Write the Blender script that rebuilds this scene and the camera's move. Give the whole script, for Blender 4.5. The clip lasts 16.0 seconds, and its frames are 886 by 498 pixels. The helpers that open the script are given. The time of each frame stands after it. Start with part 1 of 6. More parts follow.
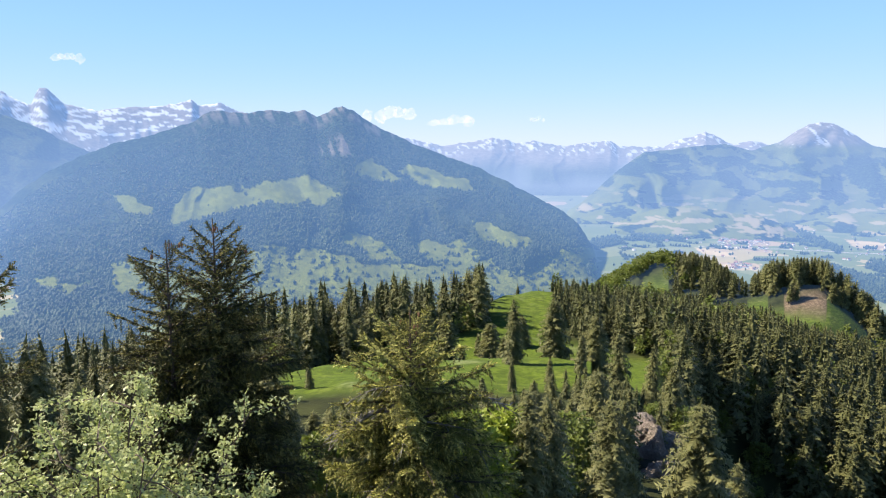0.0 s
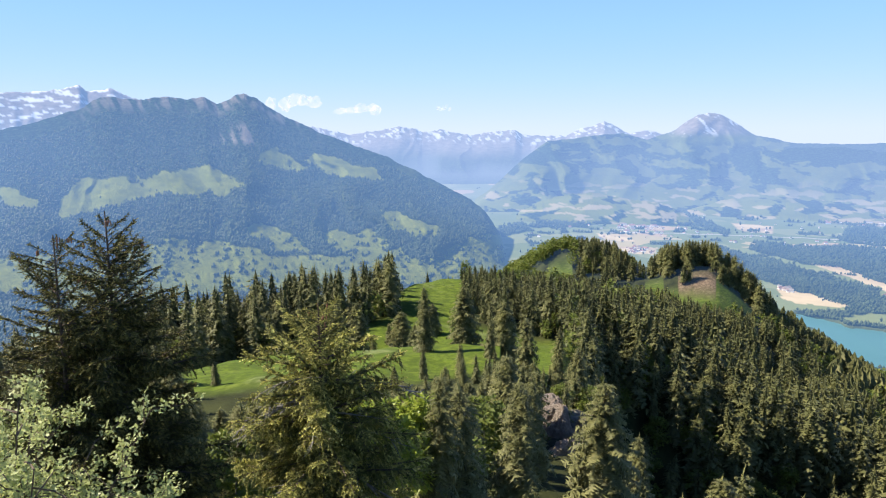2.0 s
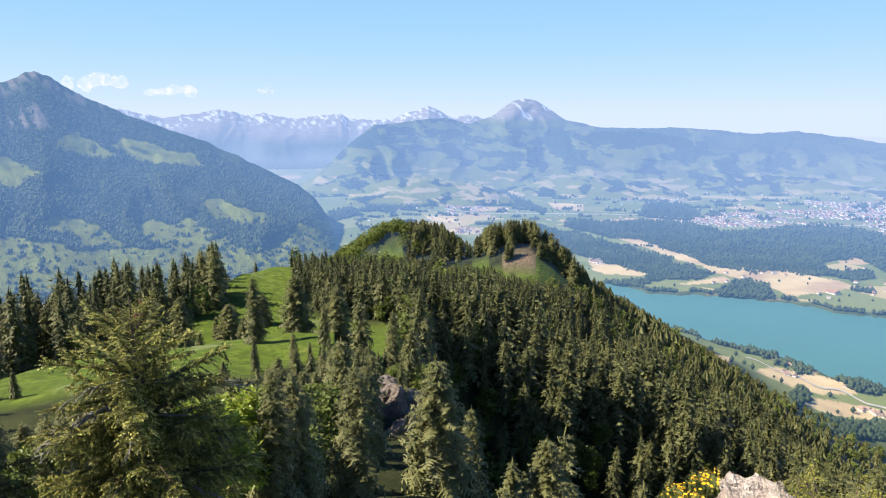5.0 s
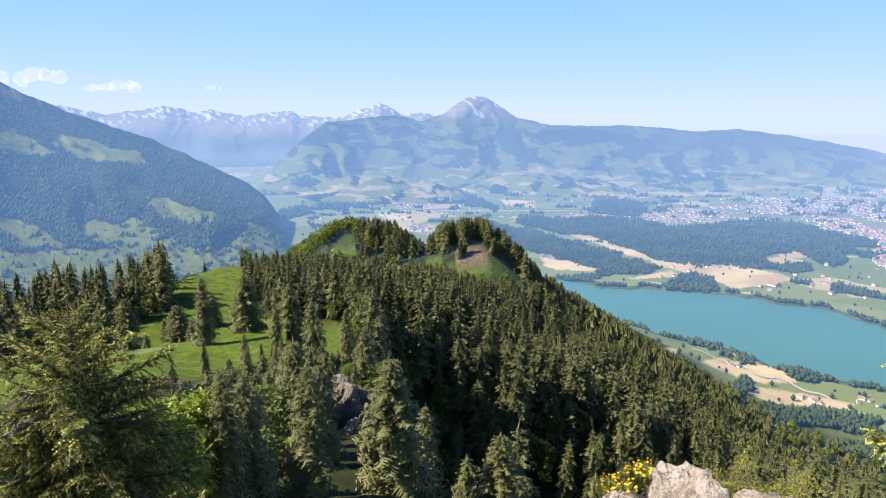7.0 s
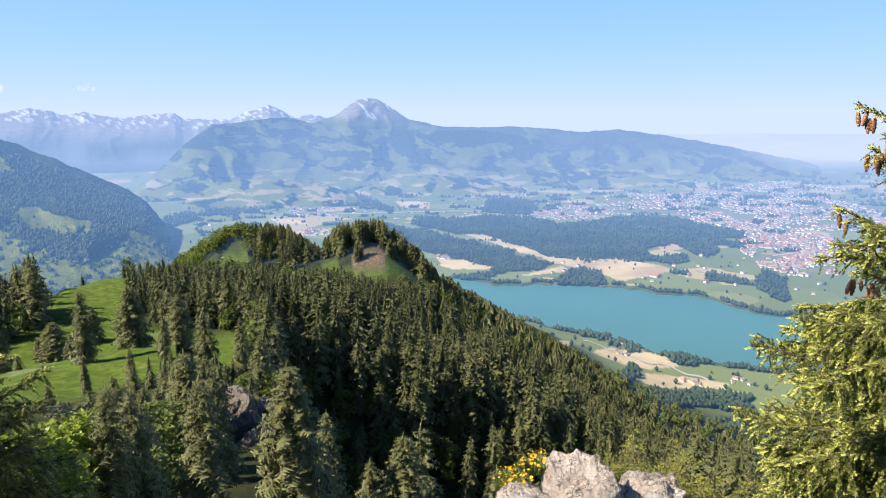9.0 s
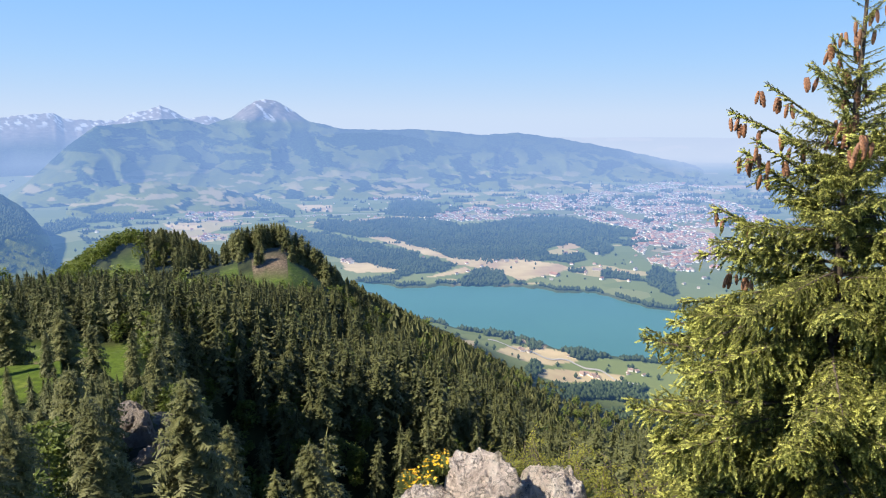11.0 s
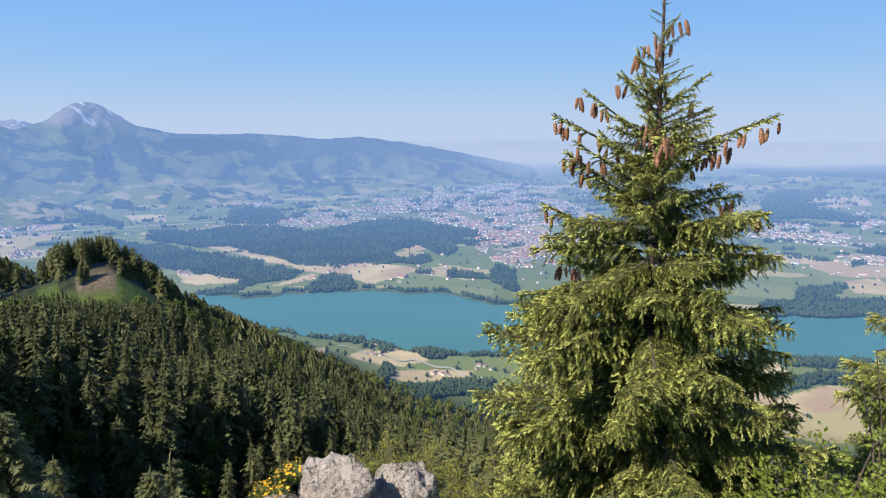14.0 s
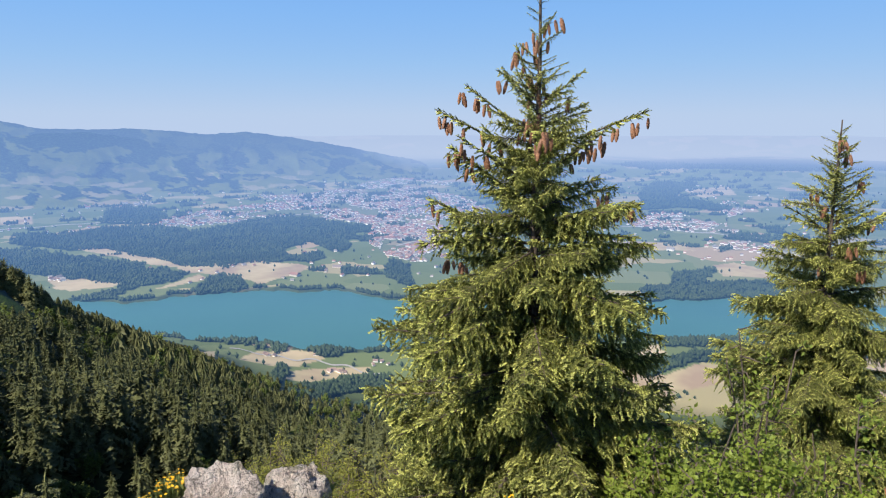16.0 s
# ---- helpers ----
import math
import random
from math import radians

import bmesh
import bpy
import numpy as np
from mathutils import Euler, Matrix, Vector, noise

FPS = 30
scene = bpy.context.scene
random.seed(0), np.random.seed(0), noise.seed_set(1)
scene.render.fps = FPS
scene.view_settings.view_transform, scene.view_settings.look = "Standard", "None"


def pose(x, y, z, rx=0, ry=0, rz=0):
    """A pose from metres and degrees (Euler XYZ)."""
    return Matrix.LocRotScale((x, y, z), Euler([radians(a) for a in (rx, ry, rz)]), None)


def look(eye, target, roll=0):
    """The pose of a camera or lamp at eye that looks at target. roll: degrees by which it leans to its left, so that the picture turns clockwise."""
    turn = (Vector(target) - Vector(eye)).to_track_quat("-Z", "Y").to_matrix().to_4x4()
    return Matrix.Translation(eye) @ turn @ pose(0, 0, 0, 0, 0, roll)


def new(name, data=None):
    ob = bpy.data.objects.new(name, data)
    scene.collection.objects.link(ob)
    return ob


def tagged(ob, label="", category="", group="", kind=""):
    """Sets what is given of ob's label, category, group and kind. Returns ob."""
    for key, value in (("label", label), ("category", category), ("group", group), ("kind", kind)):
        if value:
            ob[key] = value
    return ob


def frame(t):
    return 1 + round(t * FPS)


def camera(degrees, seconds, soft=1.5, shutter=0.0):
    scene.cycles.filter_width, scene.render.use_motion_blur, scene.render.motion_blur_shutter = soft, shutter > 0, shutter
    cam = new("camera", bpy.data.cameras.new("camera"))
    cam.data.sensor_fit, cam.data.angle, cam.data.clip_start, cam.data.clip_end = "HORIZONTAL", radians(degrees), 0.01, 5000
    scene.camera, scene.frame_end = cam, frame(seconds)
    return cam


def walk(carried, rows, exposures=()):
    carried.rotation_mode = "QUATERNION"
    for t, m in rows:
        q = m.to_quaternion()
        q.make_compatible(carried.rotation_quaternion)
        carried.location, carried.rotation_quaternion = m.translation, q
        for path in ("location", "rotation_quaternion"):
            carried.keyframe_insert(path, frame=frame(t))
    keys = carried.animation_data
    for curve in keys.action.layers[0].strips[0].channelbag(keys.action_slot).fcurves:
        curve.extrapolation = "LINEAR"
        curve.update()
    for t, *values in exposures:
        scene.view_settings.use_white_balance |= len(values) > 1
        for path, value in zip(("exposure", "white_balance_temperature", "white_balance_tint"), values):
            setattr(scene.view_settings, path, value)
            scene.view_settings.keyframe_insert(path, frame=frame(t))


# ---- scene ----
cam = camera(65.6, 16.0, soft=1.1)
# seconds, place, azimuth to the right, pitch, roll to the left
PATH = [
    (0.0, -0.322, 0.013, -0.030, -34.54, -7.98, 0.08),
    (0.5, -0.305, -0.003, -0.029, -32.42, -8.21, -0.04),
    (1.0, -0.284, -0.015, -0.022, -30.49, -8.40, -0.02),
    (1.5, -0.263, -0.019, -0.018, -28.64, -8.63, 0.01),
    (2.0, -0.242, -0.026, -0.017, -26.92, -8.90, 0.06),
    (2.5, -0.221, -0.038, -0.018, -25.20, -9.23, -0.02),
    (3.0, -0.211, -0.049, -0.007, -23.03, -9.46, -0.04),
    (3.5, -0.212, -0.052, -0.018, -20.09, -9.69, -0.23),
    (4.0, -0.215, -0.044, -0.021, -17.26, -9.92, -0.27),
    (4.5, -0.172, 0.001, -0.031, -14.98, -10.10, 0.57),
    (5.0, -0.129, 0.040, -0.032, -12.71, -10.20, -0.03),
    (7.5, -0.015, 0.054, -0.027, -7.39, -10.41, -0.06),
    (8.0, -0.020, 0.049, -0.022, -5.17, -10.38, -0.18),
    (8.5, -0.016, 0.029, -0.012, -2.37, -10.30, -0.04),
    (9.0, 0.001, 0.000, 0.000, -0.00, -10.26, 0.14),
    (11.5, 0.031, 0.002, 0.006, 10.13, -9.99, -0.13),
    (12.0, 0.023, -0.018, 0.012, 12.20, -10.02, 0.02),
    (12.5, 0.012, -0.038, 0.015, 14.20, -9.96, 0.03),
    (13.0, 0.008, -0.045, 0.012, 16.25, -9.90, 0.13),
    (13.5, 0.017, -0.058, 0.014, 18.26, -9.84, 0.23),
    (14.0, 0.036, -0.060, 0.004, 20.98, -9.70, -0.01),
    (14.5, 0.048, -0.063, 0.006, 23.32, -9.77, -0.05),
    (15.0, 0.062, -0.060, 0.005, 25.49, -9.88, 0.03),
    (15.5, 0.076, -0.056, -0.001, 27.69, -9.97, -0.15),
    (16.0, 0.091, -0.058, 0.003, 29.94, -10.11, -0.01),
]
walk(cam, [(t, pose(x, y, z, 0, 0, -az) @ pose(0, 0, 0, 90 + pitch) @ pose(0, 0, 0, 0, 0, -roll)) for t, x, y, z, az, pitch, roll in PATH],
     exposures=[(0.0, 1.06, 6900, 11), (3.0, 1.0, 6850, 11), (9.0, 0.92, 6600, 10), (11.5, 0.72, 6450, 10), (12.5, 0.63, 6350, 10), (13.5, 0.5, 6200, 10), (14.5, 0.52, 6150, 10), (16.0, 0.5, 6150, 10)])

# ---------------------------------------------------------------- light
SUN_AZ, SUN_EL = -104.0, 43.0
world = bpy.data.worlds.new("sky")
scene.world = world
world.use_nodes = True
wn = world.node_tree
sky = wn.nodes.new("ShaderNodeTexSky")
sky.sky_type, sky.sun_disc = "NISHITA", False
sky.sun_elevation, sky.sun_rotation = radians(SUN_EL), radians(SUN_AZ)
sky.altitude, sky.air_density, sky.dust_density, sky.ozone_density = 1200, 1.0, 0.3, 2.5
bg = wn.nodes["Background"]
bg.inputs["Strength"].default_value = 0.075
# clear summer air: the model's own shift from white horizon to blue zenith, with the valley haze's colours
split = wn.nodes.new("ShaderNodeSeparateColor")
wn.links.new(sky.outputs[0], split.inputs[0])
share = wn.nodes.new("ShaderNodeMath")
share.operation = "DIVIDE"
wn.links.new(split.outputs[2], share.inputs[0])
wn.links.new(split.outputs[1], share.inputs[1])
half_share = wn.nodes.new("ShaderNodeMath")
half_share.operation = "MULTIPLY"
wn.links.new(share.outputs[0], half_share.inputs[0])
half_share.inputs[1].default_value = 1 / 2.2
hues = wn.nodes.new("ShaderNodeValToRGB")
stops = [(0.33, (0.37, 0.44, 0.56)), (0.373, (0.36, 0.44, 0.56)), (0.47, (0.30, 0.415, 0.57)), (0.56, (0.245, 0.39, 0.585)), (0.677, (0.182, 0.345, 0.60)),
         (0.745, (0.15, 0.305, 0.585)), (0.823, (0.09, 0.205, 0.46)), (0.88, (0.036, 0.085, 0.235)), (0.92, (0.022, 0.05, 0.15))]
while len(hues.color_ramp.elements) < len(stops):
    hues.color_ramp.elements.new(0.5)
for stop, (place, colour) in zip(hues.color_ramp.elements, stops):
    stop.position, stop.color = place, (*colour, 1)
wn.links.new(half_share.outputs[0], hues.inputs[0])
level = wn.nodes.new("ShaderNodeVectorMath")
level.operation = "SCALE"
level.inputs["Scale"].default_value = 1 / 0.075
wn.links.new(hues.outputs[0], level.inputs[0])
wn.links.new(level.outputs[0], bg.inputs["Color"])
sun = new("sun", bpy.data.lights.new("sun", "SUN"))
sun.data.energy, sun.data.angle, sun.data.color = 5.0, radians(0.55), (1.0, 0.92, 0.78)
sa, se = radians(SUN_AZ), radians(SUN_EL)
sun.matrix_world = look((math.sin(sa) * math.cos(se) * 300, math.cos(sa) * math.cos(se) * 300, math.sin(se) * 300), (0, 0, 0))

# ---------------------------------------------------------------- mesh helpers
LAKE_Z = -250.0


def lattice(ix, iy, seed):
    h = (ix.astype(np.int64) * 374761393 + iy.astype(np.int64) * 668265263 + seed * 982451653) & 0xFFFFFFFF
    h = ((h ^ (h >> 13)) * 1274126177) & 0xFFFFFFFF
    return ((h ^ (h >> 16)) & 0xFFFF) / 65535.0


def vnoise(x, y, seed=0):
    """Smooth value noise, 0 to 1."""
    x, y = np.asarray(x, float), np.asarray(y, float)
    ix, iy = np.floor(x).astype(np.int64), np.floor(y).astype(np.int64)
    u, v = x - ix, y - iy
    u, v = u * u * (3 - 2 * u), v * v * (3 - 2 * v)
    a, b = lattice(ix, iy, seed), lattice(ix + 1, iy, seed)
    c, d = lattice(ix, iy + 1, seed), lattice(ix + 1, iy + 1, seed)
    return (a * (1 - u) + b * u) * (1 - v) + (c * (1 - u) + d * u) * v


def fbm(x, y, seed=0, octaves=4, gain=0.5):
    out, amp, tot = 0.0, 1.0, 0.0
    for k in range(octaves):
        out = out + amp * vnoise(x * 2 ** k, y * 2 ** k, seed + 17 * k)
        tot += amp
        amp *= gain
    return out / tot


def ridged(x, y, seed=0, octaves=4):
    out, amp, tot = 0.0, 1.0, 0.0
    for k in range(octaves):
        out = out + amp * (1 - np.abs(2 * vnoise(x * 2 ** k, y * 2 ** k, seed + 31 * k) - 1))
        tot += amp
        amp *= 0.5
    return out / tot


def smooth(e0, e1, x):
    t = np.clip((np.asarray(x, float) - e0) / (e1 - e0), 0, 1)
    return t * t * (3 - 2 * t)


def polar(az, r):
    a = np.radians(az)
    return r * np.sin(a), r * np.cos(a)


def np_mesh(name, V, F, materials, index=None, flat=True, tip=None):
    """A mesh from arrays of points and of triangles or quads."""
    V, F = np.asarray(V, np.float32), np.asarray(F, np.int32)
    me = bpy.data.meshes.new(name)
    k = F.shape[1]
    me.vertices.add(len(V))
    me.vertices.foreach_set("co", V.ravel())
    me.loops.add(F.size)
    me.loops.foreach_set("vertex_index", F.ravel())
    me.polygons.add(len(F))
    me.polygons.foreach_set("loop_start", np.arange(0, F.size, k, dtype=np.int32))
    for m in materials if isinstance(materials, (list, tuple)) else [materials]:
        me.materials.append(m)
    if index is not None:
        me.polygons.foreach_set("material_index", np.asarray(index, np.int32))
    me.polygons.foreach_set("use_smooth", np.full(len(F), not flat, dtype=bool))
    if tip is not None:
        me.attributes.new("tip", "FLOAT", "POINT").data.foreach_set("value", np.asarray(tip, np.float32))
    me.update(calc_edges=True)
    return me


def part(name, data, parent, label="", m=None):
    """A mesh, or a bmesh with its material, as one part under a thing."""
    if isinstance(data, tuple):
        bm, mat = data
        data = bpy.data.meshes.new(name)
        bm.to_mesh(data)
        bm.free()
        data.materials.append(mat)
    ob = new(name, data)
    ob.parent = parent
    if m is not None:
        ob.matrix_basis = m
    if label:
        tagged(ob, label)
    return ob


def join(blocks):
    """Blocks of (points, faces) as one pair of arrays."""
    vs, fs, n = [], [], 0
    for v, f in blocks:
        vs.append(v)
        fs.append(np.asarray(f) + n)
        n += len(v)
    return np.concatenate(vs), np.concatenate(fs)


def strewn(v, f, mats, places):
    """Copies of one block, turned by mats (k,3,3) and set at places (k,3), as one pair of arrays."""
    k, n = len(places), len(v)
    V = np.einsum("kij,nj->kni", mats, v) + places[:, None, :]
    F = np.asarray(f)[None] + (np.arange(k) * n)[:, None, None]
    return V.reshape(-1, 3), F.reshape(-1, np.asarray(f).shape[1])


def turned(angles, sx, sz=None):
    """Turns about z with a scale across and a scale in height."""
    c, s = np.cos(angles), np.sin(angles)
    sz = sx if sz is None else sz
    m = np.zeros((len(angles), 3, 3))
    m[:, 0, 0], m[:, 0, 1], m[:, 1, 0], m[:, 1, 1], m[:, 2, 2] = c * sx, -s * sx, s * sx, c * sx, sz
    return m


# ---------------------------------------------------------------- materials
def nodes_of(name):
    mat = bpy.data.materials.new(name)
    mat.use_nodes = True
    nt = mat.node_tree
    return mat, nt, nt.nodes["Principled BSDF"]


def nd(nt, kind, **values):
    n = nt.nodes.new("ShaderNode" + kind)
    for k, v in values.items():
        if k in n.inputs:
            n.inputs[k].default_value = v
    return n


def ramp(nt, source, stops, constant=False):
    n = nt.nodes.new("ShaderNodeValToRGB")
    el = n.color_ramp.elements
    while len(el) < len(stops):
        el.new(0.5)
    for e, (p, c) in zip(el, stops):
        e.position, e.color = p, (*c, 1)
    if constant:
        n.color_ramp.interpolation = "CONSTANT"
    nt.links.new(source, n.inputs[0])
    return n.outputs[0]


def mixc(nt, fac, a, b, mode="MIX"):
    n = nt.nodes.new("ShaderNodeMix")
    n.data_type, n.blend_type = "RGBA", mode
    for sock, val in ((n.inputs[0], fac), (n.inputs[6], a), (n.inputs[7], b)):
        if isinstance(val, bpy.types.NodeSocket):
            nt.links.new(val, sock)
        elif isinstance(val, (int, float)):
            sock.default_value = val
        else:
            sock.default_value = (*val, 1)
    return n.outputs[2]


def calc(nt, op, a, b=0.0, c=0.0):
    n = nt.nodes.new("ShaderNodeMath")
    n.operation = op
    for sock, val in zip(n.inputs, (a, b, c)):
        if isinstance(val, bpy.types.NodeSocket):
            nt.links.new(val, sock)
        else:
            sock.default_value = val
    return n.outputs[0]


def place_of(nt, scale=(1, 1, 1)):
    g = nt.nodes.new("ShaderNodeNewGeometry")
    m = nt.nodes.new("ShaderNodeMapping")
    m.inputs["Scale"].default_value = scale
    nt.links.new(g.outputs["Position"], m.inputs[0])
    return m.outputs[0]


def noise_at(nt, vector, scale, detail=4.0, rough=0.55):
    n = nd(nt, "TexNoise", Scale=scale, Detail=detail, Roughness=rough)
    nt.links.new(vector, n.inputs["Vector"])
    return n.outputs["Fac"]


def bumped(nt, bsdf, height, strength=0.5, distance=0.1):
    b = nd(nt, "Bump", Strength=strength, Distance=distance)
    nt.links.new(height, b.inputs["Height"])
    nt.links.new(b.outputs[0], bsdf.inputs["Normal"])


HAZE_NEAR, HAZE_REACH = 480.0, 2750.0


def paint_haze(mat, nt, bsdf):
    """Paints haze on far surfaces: glow mixed in, growing with distance from the origin."""
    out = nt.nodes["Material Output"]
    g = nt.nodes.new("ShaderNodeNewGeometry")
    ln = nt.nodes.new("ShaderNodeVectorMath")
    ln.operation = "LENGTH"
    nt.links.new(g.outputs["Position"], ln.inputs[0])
    d = calc(nt, "MAXIMUM", calc(nt, "MULTIPLY", calc(nt, "SUBTRACT", ln.outputs["Value"], HAZE_NEAR), 1 / HAZE_REACH), 0.0)
    # the painted haze lies in the valley: less of it on what stands high
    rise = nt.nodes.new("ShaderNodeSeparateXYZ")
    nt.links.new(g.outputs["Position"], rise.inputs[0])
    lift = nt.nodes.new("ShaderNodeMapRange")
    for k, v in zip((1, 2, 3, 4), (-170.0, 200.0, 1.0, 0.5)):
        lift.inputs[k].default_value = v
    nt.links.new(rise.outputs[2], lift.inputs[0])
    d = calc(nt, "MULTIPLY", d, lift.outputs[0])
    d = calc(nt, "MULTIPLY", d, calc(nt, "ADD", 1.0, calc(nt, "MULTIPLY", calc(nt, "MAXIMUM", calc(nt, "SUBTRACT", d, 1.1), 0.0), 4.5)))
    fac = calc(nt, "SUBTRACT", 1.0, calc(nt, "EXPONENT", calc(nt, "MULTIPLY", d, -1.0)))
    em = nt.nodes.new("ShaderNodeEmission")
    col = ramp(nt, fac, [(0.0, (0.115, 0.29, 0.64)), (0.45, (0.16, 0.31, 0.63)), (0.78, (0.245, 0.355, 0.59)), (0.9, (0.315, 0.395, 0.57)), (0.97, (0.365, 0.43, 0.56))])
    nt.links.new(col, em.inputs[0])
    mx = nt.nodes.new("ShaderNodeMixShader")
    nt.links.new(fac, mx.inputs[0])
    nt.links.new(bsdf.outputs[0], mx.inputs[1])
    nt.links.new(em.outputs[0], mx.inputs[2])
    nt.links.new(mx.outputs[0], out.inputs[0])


def leafy(name, dark, light, tip, rough=0.6, glow_through=0.2, far=False, grain=3.0, mottle=0.45):
    """Needles or leaves: colours that vary from tree to tree, from spray to spray and along it."""
    mat, nt, b = nodes_of(name)
    info = nt.nodes.new("ShaderNodeObjectInfo")
    g = nt.nodes.new("ShaderNodeNewGeometry")
    n1 = noise_at(nt, place_of(nt), grain, 3.0)
    c = mixc(nt, ramp(nt, n1, [(0.35, (0, 0, 0)), (0.65, (1, 1, 1))]), dark, light)
    fresh = nt.nodes.new("ShaderNodeAttribute")
    fresh.attribute_name = "tip"
    c = mixc(nt, calc(nt, "MULTIPLY", g.outputs["Random Per Island"], mottle), c, tip)
    # new growth pales the tips; the contrast also paints shade inside the crown
    c = mixc(nt, calc(nt, "MULTIPLY", fresh.outputs["Fac"], 0.85), c, tip)
    c = mixc(nt, calc(nt, "MULTIPLY", info.outputs["Random"], 0.25), c, (0.07, 0.08, 0.03))
    nt.links.new(c, b.inputs["Base Color"])
    b.inputs["Roughness"].default_value = rough
    b.inputs["Specular IOR Level"].default_value = 0.25
    if glow_through and not far:
        tr = nt.nodes.new("ShaderNodeBsdfTranslucent")
        nt.links.new(c, tr.inputs[0])
        mx = nt.nodes.new("ShaderNodeMixShader")
        mx.inputs[0].default_value = glow_through
        nt.links.new(b.outputs[0], mx.inputs[1])
        nt.links.new(tr.outputs[0], mx.inputs[2])
        nt.links.new(mx.outputs[0], nt.nodes["Material Output"].inputs[0])
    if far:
        paint_haze(mat, nt, b)
    return mat


NEEDLE = leafy("spruce_needles", (0.016, 0.023, 0.010), (0.070, 0.081, 0.031), (0.32, 0.31, 0.115), grain=0.22, glow_through=0.2)
NEEDLE_NEAR = leafy("fresh_spruce_needles", (0.032, 0.044, 0.011), (0.17, 0.186, 0.038), (0.84, 0.82, 0.23), grain=6.0, glow_through=0.25, mottle=0.22)
NEEDLE_OLD = leafy("old_spruce_needles", (0.034, 0.042, 0.012), (0.18, 0.19, 0.045), (0.64, 0.61, 0.18), grain=1.2, mottle=0.12)
NEEDLE_DEAD = leafy("dead_spruce_needles", (0.13, 0.065, 0.04), (0.22, 0.12, 0.08), (0.2, 0.13, 0.09), grain=0.4)
LEAF = leafy("broad_leaves", (0.075, 0.11, 0.018), (0.15, 0.195, 0.034), (0.34, 0.38, 0.09), glow_through=0.4, rough=0.45, grain=0.5)
LEAF_PALE = leafy("whitebeam_leaves", (0.27, 0.32, 0.09), (0.42, 0.46, 0.17), (0.7, 0.72, 0.4), glow_through=0.4, rough=0.4, grain=4.0)
LEAF_BUSH = leafy("bush_leaves", (0.14, 0.20, 0.02), (0.27, 0.34, 0.045), (0.55, 0.60, 0.12), glow_through=0.45, rough=0.4, grain=3.0)
LEAF_SCRUB = leafy("scrub_leaves", (0.17, 0.17, 0.03), (0.30, 0.29, 0.05), (0.5, 0.48, 0.10), glow_through=0.35, grain=3.0)
FAR_TREE = leafy("far_trees", (0.014, 0.030, 0.012), (0.050, 0.074, 0.026), (0.07, 0.095, 0.032), far=True, grain=0.012)


def bark_material(name, a, b_, scale=14.0):
    mat, nt, b = nodes_of(name)
    v = place_of(nt, (1, 1, 0.25))
    n = noise_at(nt, v, scale, 6.0, 0.7)
    nt.links.new(ramp(nt, n, [(0.3, a), (0.7, b_)]), b.inputs["Base Color"])
    b.inputs["Roughness"].default_value = 0.9
    bumped(nt, b, n, 0.8, 0.02)
    return mat


BARK = bark_material("spruce_bark", (0.05, 0.036, 0.026), (0.16, 0.12, 0.09))
BARK_GREY = bark_material("grey_bark", (0.12, 0.11, 0.095), (0.3, 0.28, 0.25))


def attr(nt, name):
    a = nt.nodes.new("ShaderNodeAttribute")
    a.attribute_name = name
    s = nt.nodes.new("ShaderNodeSeparateColor")
    nt.links.new(a.outputs["Color"], s.inputs[0])
    return s.outputs


